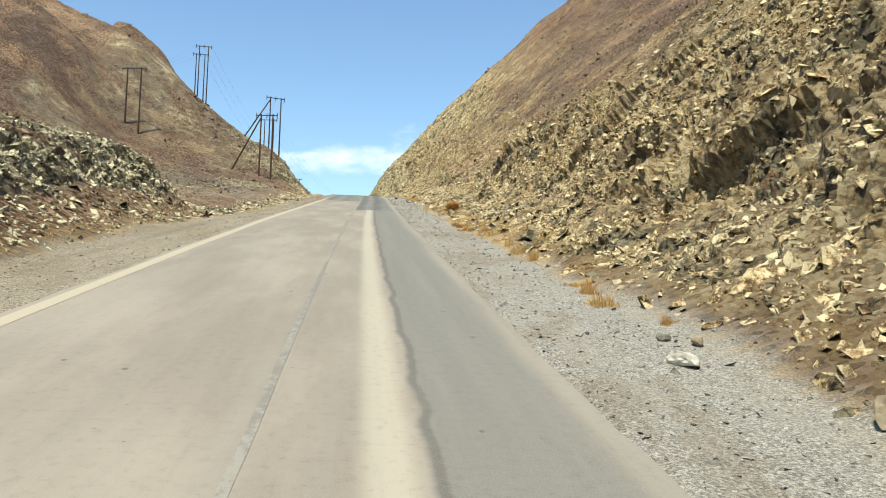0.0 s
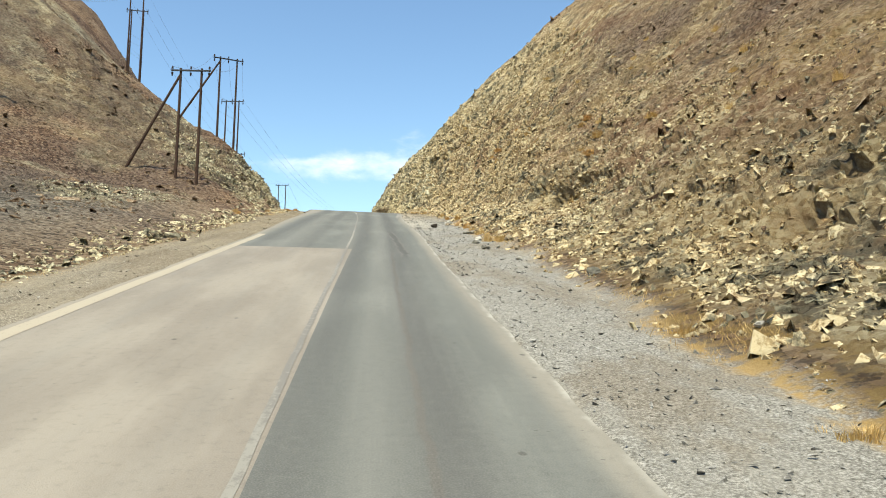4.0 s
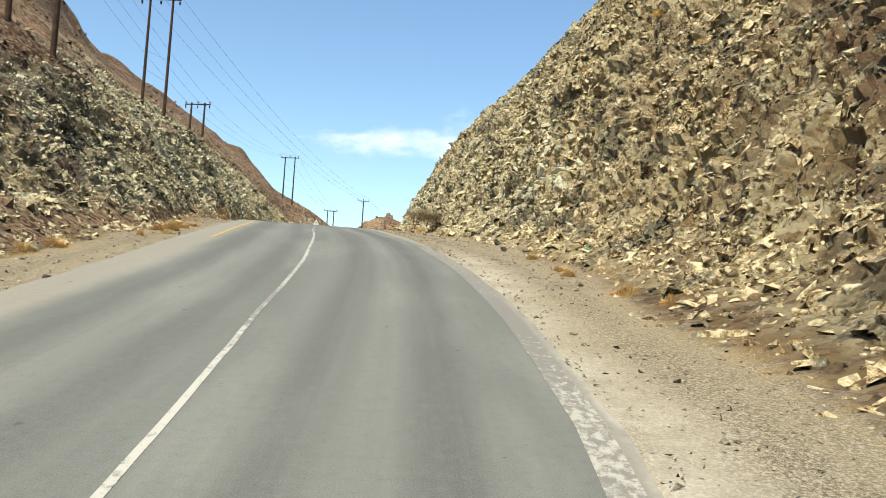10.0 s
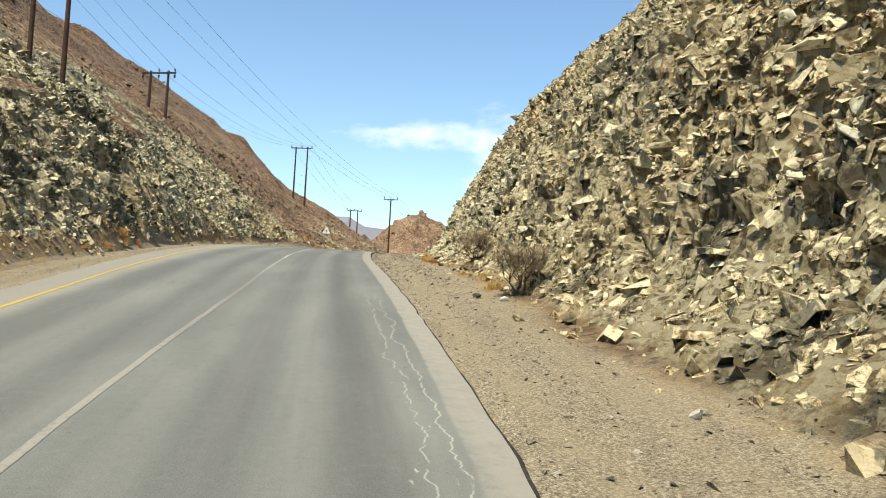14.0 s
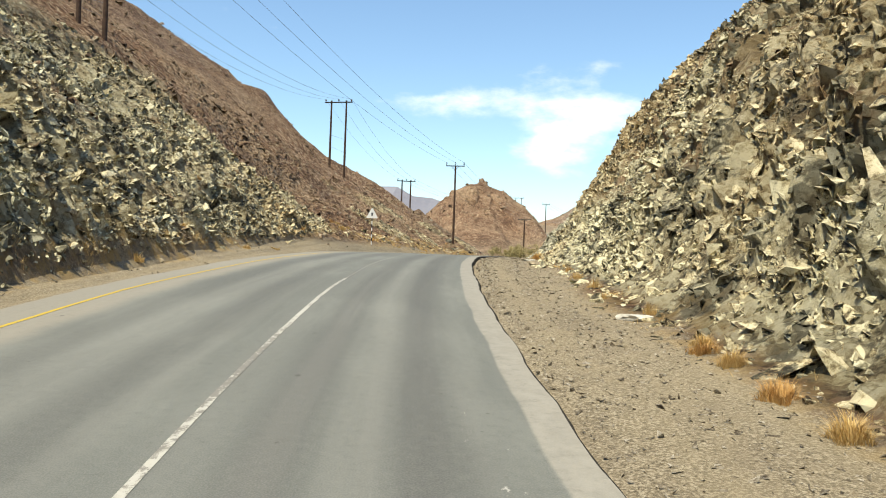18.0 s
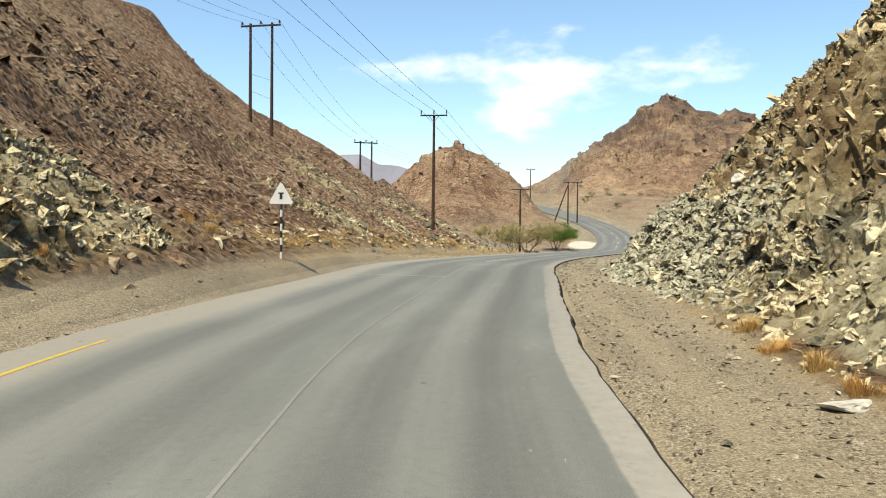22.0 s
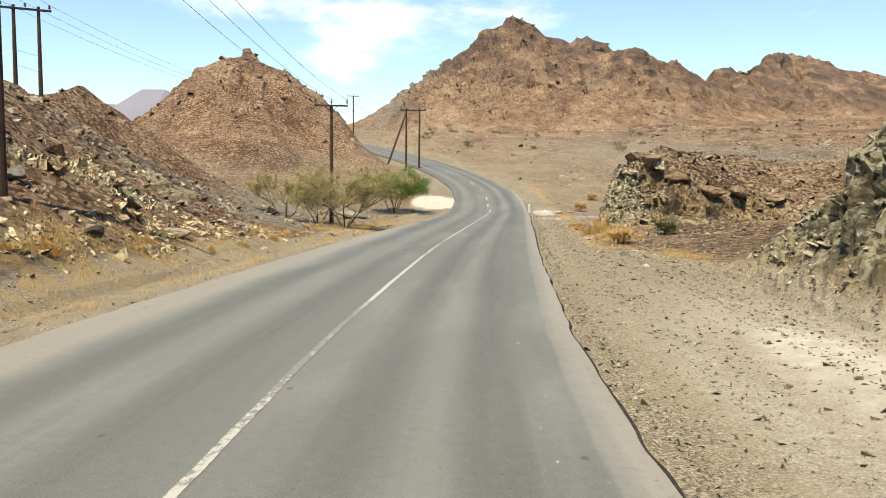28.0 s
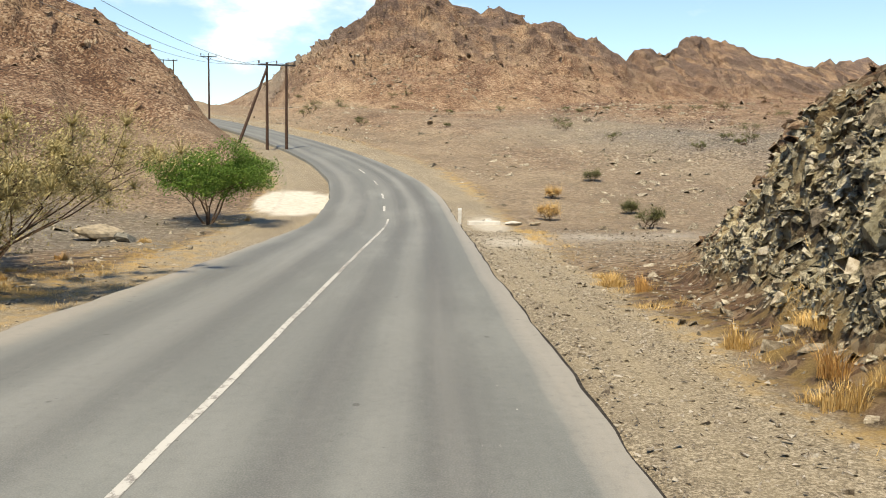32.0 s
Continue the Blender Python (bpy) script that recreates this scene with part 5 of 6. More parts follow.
def chosen(weight, n, mid, lo, hi, sink):
    at, i = pick(weight, n)
    sz = sizes_of(n, mid, 0.4, lo, hi)
    return at - N[i] * (sz * sink)[:, None], sz


SINGLES = []
SINGLES.append((rock_mask * (gu > 0) * (gy > 128) * (gy < 222) * (1 - step(8.5, 11, au)), 290, 0.19, 0.13, 0.34, 0.25, "cut_block", CUT_STONE))
SINGLES.append((rock_mask * (gu > 5.5) * np.exp(-((gy - 161.5) / 4.0) ** 2) * (gh > 1.3) * (gh < 5.2), 120, 0.3, 0.2, 0.5, 0.3, "cut_slab", SLAB_STONE))
scree = thing("scree_heap", pose(float(road_x(236) + 6), 236, ground_at(road_x(236) + 6, 236)), "heap of pale sharp stones fallen beside the road", "scree")
SCREE_AT = chosen(scree_w * (1 - step(7.5, 9, au)), 260, 0.15, 0.1, 0.3, 0.05)

# ---------------------------------------------------------------- loose boulders


def boulder(y, u, size, material, label, seed, flat=0.6):
    r = random.Random(seed)
    bm = bmesh.new()
    bmesh.ops.create_icosphere(bm, subdivisions=3, radius=0.5)
    cuts = [(Vector((r.gauss(0, 1), r.gauss(0, 1), r.gauss(0, 1))).normalized(), r.uniform(0.2, 0.38)) for _ in range(12)]
    for v in bm.verts:
        for n, d in cuts:
            over = v.co.dot(n) - d
            if over > 0:
                v.co -= n * over
        v.co += v.normal * noise.noise(v.co * 6 + Vector((seed, 0, 0))) * 0.06
    for v in bm.verts:
        v.co = Vector((v.co.x * size[0] * 1.25, v.co.y * size[1] * 1.25, (v.co.z + 0.28) * size[2] * 1.4))
    me = bpy.data.meshes.new("boulder")
    bm.to_mesh(me)
    bm.free()
    me.materials.append(material)
    ob = new("boulder", me)
    x = float(road_x(y)) + u
    ob.matrix_world = pose(x, y, ground_at(x, y) - 0.05 * size[2], 0, 0, r.uniform(0, 360))
    return tagged(ob, label, "boulder")


LEDGE_ROCK = plain("ledge_rock", (0.27, 0.20, 0.125), 0.95, 0.1, 0, 0.55, 4)
DARK_ROCK = plain("dark_boulder", (0.075, 0.062, 0.05), 0.9, 0.15, 0, 0.5, 6)
WHITE_ROCK = plain("white_boulder", (0.60, 0.57, 0.50), 0.9, 0.15, 0, 0.3, 6)
TAN_ROCK = plain("tan_boulder", (0.36, 0.30, 0.21), 0.9, 0.15, 0, 0.4, 5)
GREY_ROCK = plain("grey_boulder", (0.20, 0.19, 0.155), 0.9, 0.15, 0, 0.5, 5)
boulder(10.8, 3.8, (0.50, 0.42, 0.20), WHITE_ROCK, "whitish flat boulder lying on the gravel verge", 1)
boulder(8.2, 4.75, (0.32, 0.28, 0.30), TAN_ROCK, "pale upright block on the gravel verge", 2)
boulder(12.4, 4.1, (0.22, 0.2, 0.13), GREY_ROCK, "small grey stone on the gravel verge", 3)
boulder(106.1, 2.95, (0.42, 0.36, 0.30), DARK_ROCK, "dark brown boulder at the edge of the road", 4)
boulder(100.4, 4.3, (0.75, 0.45, 0.16), GREY_ROCK, "flat grey slab on the verge", 5)
boulder(93.6, 3.85, (0.42, 0.35, 0.16), GREY_ROCK, "grey slab on the verge", 6)
boulder(93.2, 5.2, (0.40, 0.35, 0.24), TAN_ROCK, "tan stone at the foot of the slope", 7)
boulder(90.4, 3.9, (0.4, 0.3, 0.16), GREY_ROCK, "grey slab on the verge", 8)
boulder(96.0, 4.3, (0.5, 0.36, 0.22), WHITE_ROCK, "pale broken stone on the verge", 9)
boulder(111.5, 4.4, (0.55, 0.4, 0.22), WHITE_ROCK, "pale broken stone on the verge", 10)
boulder(109.8, 4.1, (0.42, 0.3, 0.16), TAN_ROCK, "tan flat stone on the verge", 11)
boulder(156.6, 5.0, (0.36, 0.3, 0.26), DARK_ROCK, "dark stone at the foot of the cut", 12)
boulder(153.2, 4.5, (0.34, 0.26, 0.18), DARK_ROCK, "small dark stone at the foot of the cut", 13)
boulder(173.8, 4.0, (0.30, 0.25, 0.16), DARK_ROCK, "dark stone on the verge", 14)
boulder(173.4, 4.6, (0.3, 0.25, 0.13), WHITE_ROCK, "pale stone on the verge", 15)
boulder(198.8, 4.7, (0.75, 0.4, 0.15), WHITE_ROCK, "long white slab at the foot of the cut", 16)
boulder(217.4, 4.4, (0.36, 0.3, 0.18), TAN_ROCK, "small tan stone on the verge", 17)
boulder(222.9, 4.4, (0.75, 0.45, 0.12), WHITE_ROCK, "flat white slab on the verge", 18)
boulder(241.5, 8.7, (1.0, 0.8, 0.5), TAN_ROCK, "large tan block on the scree", 19)
boulder(240.6, 7.6, (0.8, 0.55, 0.4), WHITE_ROCK, "pale block on the scree", 20)
boulder(283.0, -9.9, (0.5, 0.4, 0.34), DARK_ROCK, "dark rounded boulder below the hillside", 21)
boulder(289.0, -10.2, (0.9, 0.6, 0.32), TAN_ROCK, "tan rock ledge below the hillside", 22)
boulder(287.0, -10.9, (0.8, 0.6, 0.3), TAN_ROCK, "tan rock ledge below the hillside", 23)
boulder(280.4, -11.6, (0.9, 0.7, 0.5), GREY_ROCK, "dark grey rock standing out of the hillside", 24)
boulder(284.6, -12.6, (0.9, 0.7, 0.5), GREY_ROCK, "grey rock standing out of the hillside", 25)
boulder(330.6, -13.6, (1.9, 1.3, 0.9), TAN_ROCK, "layered tan rock beside the dry shrub", 26)
boulder(329.4, -12.0, (1.0, 0.8, 0.5), GREY_ROCK, "grey rock beside the dry shrub", 27)
boulder(320.0, -16.6, (1.4, 1.0, 0.6), DARK_ROCK, "dark rock in the gully", 28)
for k, (y, u, w) in enumerate(((302.9, 8.0, 1.3), (302.3, 9.3, 1.6), (302.2, 10.9, 1.7), (302.4, 12.6, 1.8), (302.6, 14.4, 1.6), (303.6, 7.2, 1.1))):
    boulder(y, u, (w, 1.0, 0.55), LEDGE_ROCK, "brown rock ledge jutting over a dark hollow", 70 + k)
boulder(333.8, 3.3, (0.55, 0.5, 0.3), WHITE_ROCK, "white stone by the marker post", 29)
boulder(333.0, 4.4, (0.8, 0.5, 0.28), WHITE_ROCK, "white stone by the culvert", 30)
boulder(332.0, 5.4, (0.7, 0.5, 0.22), TAN_ROCK, "pale stone by the culvert", 31)
for k in range(26):
    r = random.Random(500 + k)
    side = r.choice((1, 1, -1))
    y = r.uniform(12, 300)
    u = r.uniform(4.0, 5.6) if side > 0 else r.uniform(-9.5, -7.2)
    s = r.uniform(0.16, 0.36)
    boulder(y, u, (s, s * 0.8, s * 0.6), r.choice((GREY_ROCK, TAN_ROCK, DARK_ROCK, WHITE_ROCK)), "loose stone on the gravel verge", 600 + k)

# ---------------------------------------------------------------- power poles


def insulator(bm, p, up=1.0, k=1.0):
    p = Vector(p)
    rod(p, p + Vector((0, 0, 0.10 * up)), 0.02, 0.02, 8, bm)
    for j, r in enumerate((0.085, 0.075, 0.065)):
        a = p + Vector((0, 0, (0.09 + 0.085 * j) * up))
        rod(a, a + Vector((0, 0, 0.07 * up)), r * k, r * 0.55 * k, 10, bm)
    return bm


def h_pole(base_l, base_r, top, label, strut=None, hang=True):
    """Two poles with a crossarm. base_l and base_r: where they stand; top: height of the crossarm."""
    bl, br = Vector(base_l), Vector(base_r)
    bl.z, br.z = ground_at(bl.x, bl.y) - 0.3, ground_at(br.x, br.y) - 0.3
    o = (bl + br) / 2
    ob = thing("utility_pole", Matrix.Translation(o), label, "utility pole", "power line poles")
    along = (br - bl)
    along.z = 0
    along.normalize()
    tl, tr = Vector((bl.x, bl.y, top)), Vector((br.x, br.y, top))
    for b, t in ((bl, tl), (br, tr)):
        part("pole", rod(b - o, t - o + Vector((0, 0, 0.25)), 0.155, 0.105, 12), WOOD, ob)
    mid = (tl + tr) / 2
    half = (tr - tl).length / 2 + 0.85
    yaw = math.atan2(along.y, along.x)
    part("crossarm", block((2 * half, 0.12, 0.15), Matrix.Translation(mid - o + Vector((0, -0.14, 0))) @ Matrix.Rotation(yaw, 4, "Z"), 0.015), STEEL, ob)
    ends = []
    for k in (-1, 0, 1):
        p = mid - o + along * (k * (half - 0.12)) + Vector((0, -0.14, 0.07))
        part("insulator", insulator(bmesh.new(), p, 1.0, 1.3), PORCELAIN, ob)
        if hang:
            part("hanging_insulator", insulator(bmesh.new(), p - Vector((0, 0.02, 0.16)), -1.3, 1.3), PORCELAIN, ob)
        ends.append(o + p + Vector((0, 0, 0.33)))
    for zb in (0.35, 0.52):
        a = bl.lerp(tl, zb) - o
        b = br.lerp(tr, zb) - o
        part("wire_tie", rod(a, b, 0.012, 0.012, 6), WIRE, ob)
    if strut:
        s = Vector(strut)
        s.z = ground_at(s.x, s.y) - 0.2
        part("strut", rod(s - o, tl - o - Vector((0, 0, 0.3)), 0.15, 0.11, 12), WOOD, ob)
    return ends


def single_pole(base, top, label, wide=2.3):
    b = Vector(base)
    b.z = ground_at(b.x, b.y) - 0.3
    ob = thing("utility_pole", Matrix.Translation(b), label, "utility pole", "power line poles")
    h = top - b.z
    part("pole", rod((0, 0, 0), (0, 0, h + 0.05), 0.15, 0.10, 12), WOOD, ob)
    part("crossarm", block((wide, 0.10, 0.12), Matrix.Translation((0, -0.15, h)), 0.012), STEEL, ob)
    for k in (-1, 1):
        part("brace", rod((k * 0.42, -0.14, h - 0.05), (0, -0.11, h - 0.55), 0.02, 0.02, 6), STEEL, ob)
    ends = []
    for k in (-1, 0, 1):
        p = Vector((k * (wide / 2 - 0.07), -0.15, h + 0.05))
        part("insulator", insulator(bmesh.new(), p, 1.25, 1.0), PORCELAIN, ob)
        ends.append(b + p + Vector((0, 0, 0.38)))
    return ends


def wires(a, b, sag, label="thin weathered power line"):
    for p, q in zip(a, b):
        me = bpy.data.meshes.new("power_line")
        bm = bmesh.new()
        n = 22
        rings = []
        d = (q - p).normalized()
        side = d.cross(Vector((0, 0, 1))).normalized()
        up = side.cross(d)
        for i in range(n + 1):
            t = i / n
            c = p.lerp(q, t) - Vector((0, 0, sag * 4 * t * (1 - t)))
            rings.append([bm.verts.new(c + (side * math.cos(w) + up * math.sin(w)) * 0.013) for w in (0, 2.094, 4.189)])
        for r0, r1 in zip(rings, rings[1:]):
            for k in range(3):
                bm.faces.new((r0[k], r0[(k + 1) % 3], r1[(k + 1) % 3], r1[k]))
        bm.to_mesh(me)
        bm.free()
        me.materials.append(WIRE)
        tagged(new("power_line", me), label, "power line", "power lines")


E_a = h_pole((-51.3, 128.4, 0), (-49.1, 128.4, 0), 41.2, "twin wooden power poles on the hillside")
E_c = h_pole((-30.3, 131.2, 0), (-28.4, 131.2, 0), 34.8, "twin brown wooden power poles with a slanting strut", (-34.6, 130.6, 0))
E_d = h_pole((-35.6, 161.6, 0), (-33.7, 162.6, 0), 46.0, "twin wooden power poles with a slanting strut on the slope", (-40.4, 161.0, 0))
E_b = h_pole((-59.0, 189.4, 0), (-57.0, 189.8, 0), 65.5, "twin wooden power poles high on the hill")
E_b2 = h_pole((-63.0, 200.0, 0), (-61.0, 200.4, 0), 67.0, "twin wooden power poles high on the hill behind")
E_e = h_pole((-44.7, 197.6, 0), (-42.5, 197.6, 0), 50.15, "twin wooden power poles on the crest of the cut")
E_f = h_pole((-50.6, 225.2, 0), (-48.8, 225.0, 0), 46.6, "twin wooden power poles on the slope, stout insulators")
E_g = h_pole((-53.0, 282.6, 0), (-51.0, 282.4, 0), 50.0, "tall twin wooden power poles on the brown hillside", None, False)
E_h = h_pole((-51.6, 320.6, 0), (-50.2, 321.2, 0), 43.9, "twin wooden power poles behind the shoulder", None, False)
E_A = single_pole((-36.85, 282.6, 0), 42.2, "single wooden power pole with steel crossarm")
E_B = single_pole((-30.35, 319.6, 0), 37.75, "single wooden power pole standing in dry shrubs")
E_C = h_pole((-22.4, 375.5, 0), (-20.6, 375.4, 0), 41.8, "twin wooden power poles with a strut beside the far bend", (-25.0, 373.0, 0), False)
E_D = single_pole((-30.2, 416.5, 0), 47.3, "far single power pole on the saddle", 2.2)
E_z = h_pole((-43.3, 480.0, 0), (-41.3, 480.3, 0), 53.9, "far twin power poles behind the hill", None, False)
wires(E_c, E_d, 1.0)
wires(E_d, E_e, 1.0)
wires(E_e, E_A, 2.2)
wires(E_A, E_B, 0.9)
wires(E_B, E_C, 1.4)
wires(E_C, E_D, 0.8)
wires(E_a, E_b, 1.5)
wires(E_b, E_f, 1.5)
wires(E_f, E_g, 1.6)
wires(E_g, E_h, 1.2)
wires(E_h, E_z, 3.5)

# ---------------------------------------------------------------- road sign and marker post
sx, sy = -36.98, 241.6
sz0 = ground_at(sx, sy)
sign = thing("road_sign", pose(sx, sy, sz0, 0, 0, 4), "triangular white warning sign on a black and white banded post", "road sign")
for k in range(9):
    part("post_band", rod((0, 0, 0.25 * k - (0.15 if k == 0 else 0)), (0, 0, 0.25 * (k + 1)), 0.042, 0.042, 14), BLACK if k % 2 else SIGN_WHITE, sign, "black band" if k % 2 else "white band")


def triangle(r, y0, y1, up, bm=None):
    bm = bm or bmesh.new()
    pts = []
    for k in range(3):
        a = radians(90 + 120 * k)
        for da in (-0.10, 0.0, 0.10):
            pts.append((r * math.cos(a + da) * (1 if da else 1.03), r * math.sin(a + da) * (1 if da else 1.03) + up))
    f = [bm.verts.new((x, y0, z)) for x, z in pts]
    b = [bm.verts.new((x, y1, z)) for x, z in pts]
    bm.faces.new(f)
    bm.faces.new(b[::-1])
    for i in range(len(pts)):
        j = (i + 1) % len(pts)
        bm.faces.new((f[j], f[i], b[i], b[j]))
    bmesh.ops.recalc_face_normals(bm, faces=bm.faces)
    return bm


plate = part("sign_plate", triangle(0.46, -0.062, -0.048, 2.22), SIGN_WHITE, sign, "white triangular plate")
part("symbol", block((0.10, 0.006, 0.20), Matrix.Translation((0, -0.067, 2.22)), 0.0), BLACK, plate, "black symbol")
part("symbol_arm", block((0.20, 0.006, 0.045), Matrix.Translation((0, -0.067, 2.335)), 0.0), BLACK, plate, "black symbol")
for z in (2.05, 2.4):
    part("bracket", block((0.14, 0.05, 0.03), Matrix.Translation((0, -0.025, z)), 0.004), STEEL, sign)
mx, my = -13.55, 333.4
post = thing("marker_post", pose(mx, my, ground_at(mx, my)), "small white concrete marker post by the road", "marker post")
part("shaft", block((0.16, 0.12, 0.75), Matrix.Translation((0, 0, 0.32)), 0.015), CONCRETE, post)
part("cap", block((0.17, 0.13, 0.08), Matrix.Translation((0, 0, 0.73)), 0.02), SIGN_WHITE, post)
kerb = thing("culvert_edge", pose(-12.4, 333.2, ground_at(-12.4, 333.2)), "low whitewashed culvert edge beside the road", "culvert")
part("coping", block((1.6, 0.3, 0.24), Matrix.Translation((0, 0, 0.05)), 0.03), CONCRETE, kerb)

# ---------------------------------------------------------------- dry grass, shrubs, trees


def tuft_mesh(seed, radius, tall, blades, material, lean=0.5):
    r = random.Random(seed)
    V, F = [], []
    for _ in range(blades):
        a = r.uniform(0, 6.283)
        d = radius * math.sqrt(r.random()) * 0.7 * (0.62 + 0.38 * math.sin(3 * a + seed) * math.cos(2 * a + 2 * seed))
        x, y = d * math.cos(a), d * math.sin(a)
        h = tall * (0.7 + 0.5 * math.sin(5 * x / radius + seed) * math.cos(4 * y / radius)) * r.uniform(0.12, 1.0) ** 1.5 * (1.1 - 0.65 * (d / (0.7 * radius)) ** 2)
        out = lean * r.uniform(0.15, 1.0) * (0.45 + d / radius)
        b = a + r.gauss(0, 0.9)
        w = r.uniform(0.0016, 0.0045)
        px, py = -math.sin(b) * w, math.cos(b) * w
        i = len(V)
        mx_, my_ = x + math.cos(b) * out * h * 0.35, y + math.sin(b) * out * h * 0.35
        ex, ey = x + math.cos(b) * out * h, y + math.sin(b) * out * h
        V += [(x - px, y - py, -0.03), (x + px, y + py, -0.03), (mx_ + px, my_ + py, h * 0.6), (mx_ - px, my_ - py, h * 0.6), (ex, ey, h)]
        F += [(i, i + 1, i + 2, i + 3), (i + 3, i + 2, i + 4)]
    me = bpy.data.meshes.new("dry_grass_tuft")
    me.from_pydata(V, [], F)
    me.materials.append(material)
    return me


TUFTS = [tuft_mesh(1, 0.42, 0.34, 620, STRAW, 0.9), tuft_mesh(2, 0.6, 0.28, 900, STRAW, 1.3), tuft_mesh(3, 0.36, 0.36, 560, STRAW_RED, 1.0), tuft_mesh(4, 0.65, 0.25, 900, STRAW, 1.5)]
BUSHY = [tuft_mesh(21, 0.5, 0.36, 1300, STRAW, 1.6), tuft_mesh(22, 0.55, 0.32, 1300, STRAW_RED, 1.7)]
TALL = tuft_mesh(9, 0.45, 1.05, 1100, STRAW, 0.6)
WIDE = tuft_mesh(10, 0.8, 0.5, 1300, STRAW, 1.0)


def tuft(me, y, u, scale=1.0, label="tuft of dry straw-coloured grass on the verge", seed=0):
    ob = new("dry_grass_tuft", me)
    x = float(road_x(y)) + u
    ob.matrix_world = pose(x, y, ground_at(x, y) - 0.02, 0, 0, (seed * 77) % 360) @ Matrix.Diagonal((scale, scale, scale * (0.9 + 0.2 * ((seed * 13) % 10) / 10), 1))
    tagged(ob, label, "dry grass", "dry grass tufts")


k = 0
for y, u, s in ((16.2, 4.3, 1.0), (17.6, 4.4, 1.1), (19, 4.6, 0.9), (29.5, 4.9, 1.0), (27, 4.8, 1.1), (24.5, 4.7, 1.0), (31.5, 5.0, 1.0), (34, 5.0, 1.0), (37, 5.1, 1.0), (13.8, 4.7, 0.7), (66.6, 4.4, 0.9), (63.4, 4.9, 0.8), (57, 5.2, 0.9), (56.3, 4.7, 0.6), (72, 4.8, 0.8), (95.2, 4.6, 1.2), (94.4, 5.0, 1.1), (105.6, 4.9, 1.2), (103.5, 5.0, 1.0), (99.4, 4.8, 1.1), (93.7, 5.0, 1.0), (109.1, 4.7, 1.0), (123.2, 5.1, 0.9), (124.3, 5.0, 1.0), (141.1, 4.9, 0.9), (139.5, 5.2, 0.7), (181.5, 5.1, 0.9), (179, 5.1, 0.8), (176, 4.9, 1.0), (183.6, 5.4, 0.8), (202.4, 5.0, 0.8), (205, 5.1, 0.8), (208.5, 5.2, 0.8), (211.5, 5.3, 0.9), (214.8, 5.4, 0.9), (199.5, 5.2, 0.7), (196, 5.1, 0.7), (303.0, 4.9, 1.2), (304.0, 5.3, 1.0), (305.1, 4.6, 1.1), (312.2, 4.5, 1.2), (311, 4.9, 1.1), (313.5, 4.6, 1.0), (298.6, 4.9, 0.9), (297.1, 5.6, 1.0), (297.8, 6.3, 1.0), (299.2, 5.6, 1.0), (295.6, 6.4, 0.8)):
    k += 1
    tuft(TUFTS[k % 4], y, u, s * 1.1, "tuft of dry straw-coloured grass at the foot of the slope", k)
for y, u, s in ((125.2, -11.9, 1.3), (123.4, -11.4, 1.2), (152.9, -8.0, 1.1), (155, -8.3, 1.0), (157.5, -8.2, 1.0), (150, -8.4, 0.9), (160, -8.6, 0.9), (186.3, -9.1, 1.1), (184, -9.2, 1.1), (188, -9.0, 1.0), (181.5, -9.4, 1.0), (206.5, -9.0, 1.0), (239.3, -9.6, 1.4), (238.6, -10.2, 1.3), (237.8, -9.9, 1.1), (252.4, -10.2, 0.9), (248, -9.0, 0.9), (280, -9.3, 1.2), (279, -9.7, 1.0), (285.8, -9.7, 1.1), (284.6, -9.4, 0.8), (305.5, -10.2, 1.0), (302, -9.6, 1.0), (299, -9.4, 1.1), (296, -9.2, 1.1), (309, -10.3, 1.0), (319.4, -11.4, 1.0), (312.8, -11.3, 1.1), (329, -11.2, 1.0), (322.7, -11.5, 1.1), (316.0, -10.4, 1.0), (288.6, -9.0, 0.9), (292, -9.1, 0.9), (337.8, -8.9, 1.0)):
    k += 1
    tuft(TUFTS[k % 4], y, u, s, "tuft of dry yellow grass along the verge", k)
for j in range(70):
    r = random.Random(900 + j)
    y = r.uniform(40, 165)
    u = r.uniform(9, 30)
    tuft(TUFTS[r.randrange(4)], y, u, r.uniform(0.7, 1.5), "tuft of dry grass on the rocky slope", j)
for j in range(46):
    r = random.Random(1300 + j)
    y = r.uniform(200, 325)
    tuft(TUFTS[r.randrange(4)], y, r.uniform(-11.5, -8.0), r.uniform(0.4, 0.9), "tuft of dry grass along the verge", j)
tuft(TALL, 300.6, 5.3, 1.0, "tall clump of golden dry reed grass beside the outcrop", 3)
tuft(TALL, 300.9, 5.0, 0.8, "tall clump of golden dry reed grass beside the outcrop", 5)
tuft(WIDE, 302.4, 4.6, 0.9, "wide clump of orange dry grass on the verge", 6)
tuft(WIDE, 302.0, 5.2, 0.8, "wide clump of orange dry grass on the verge", 8)


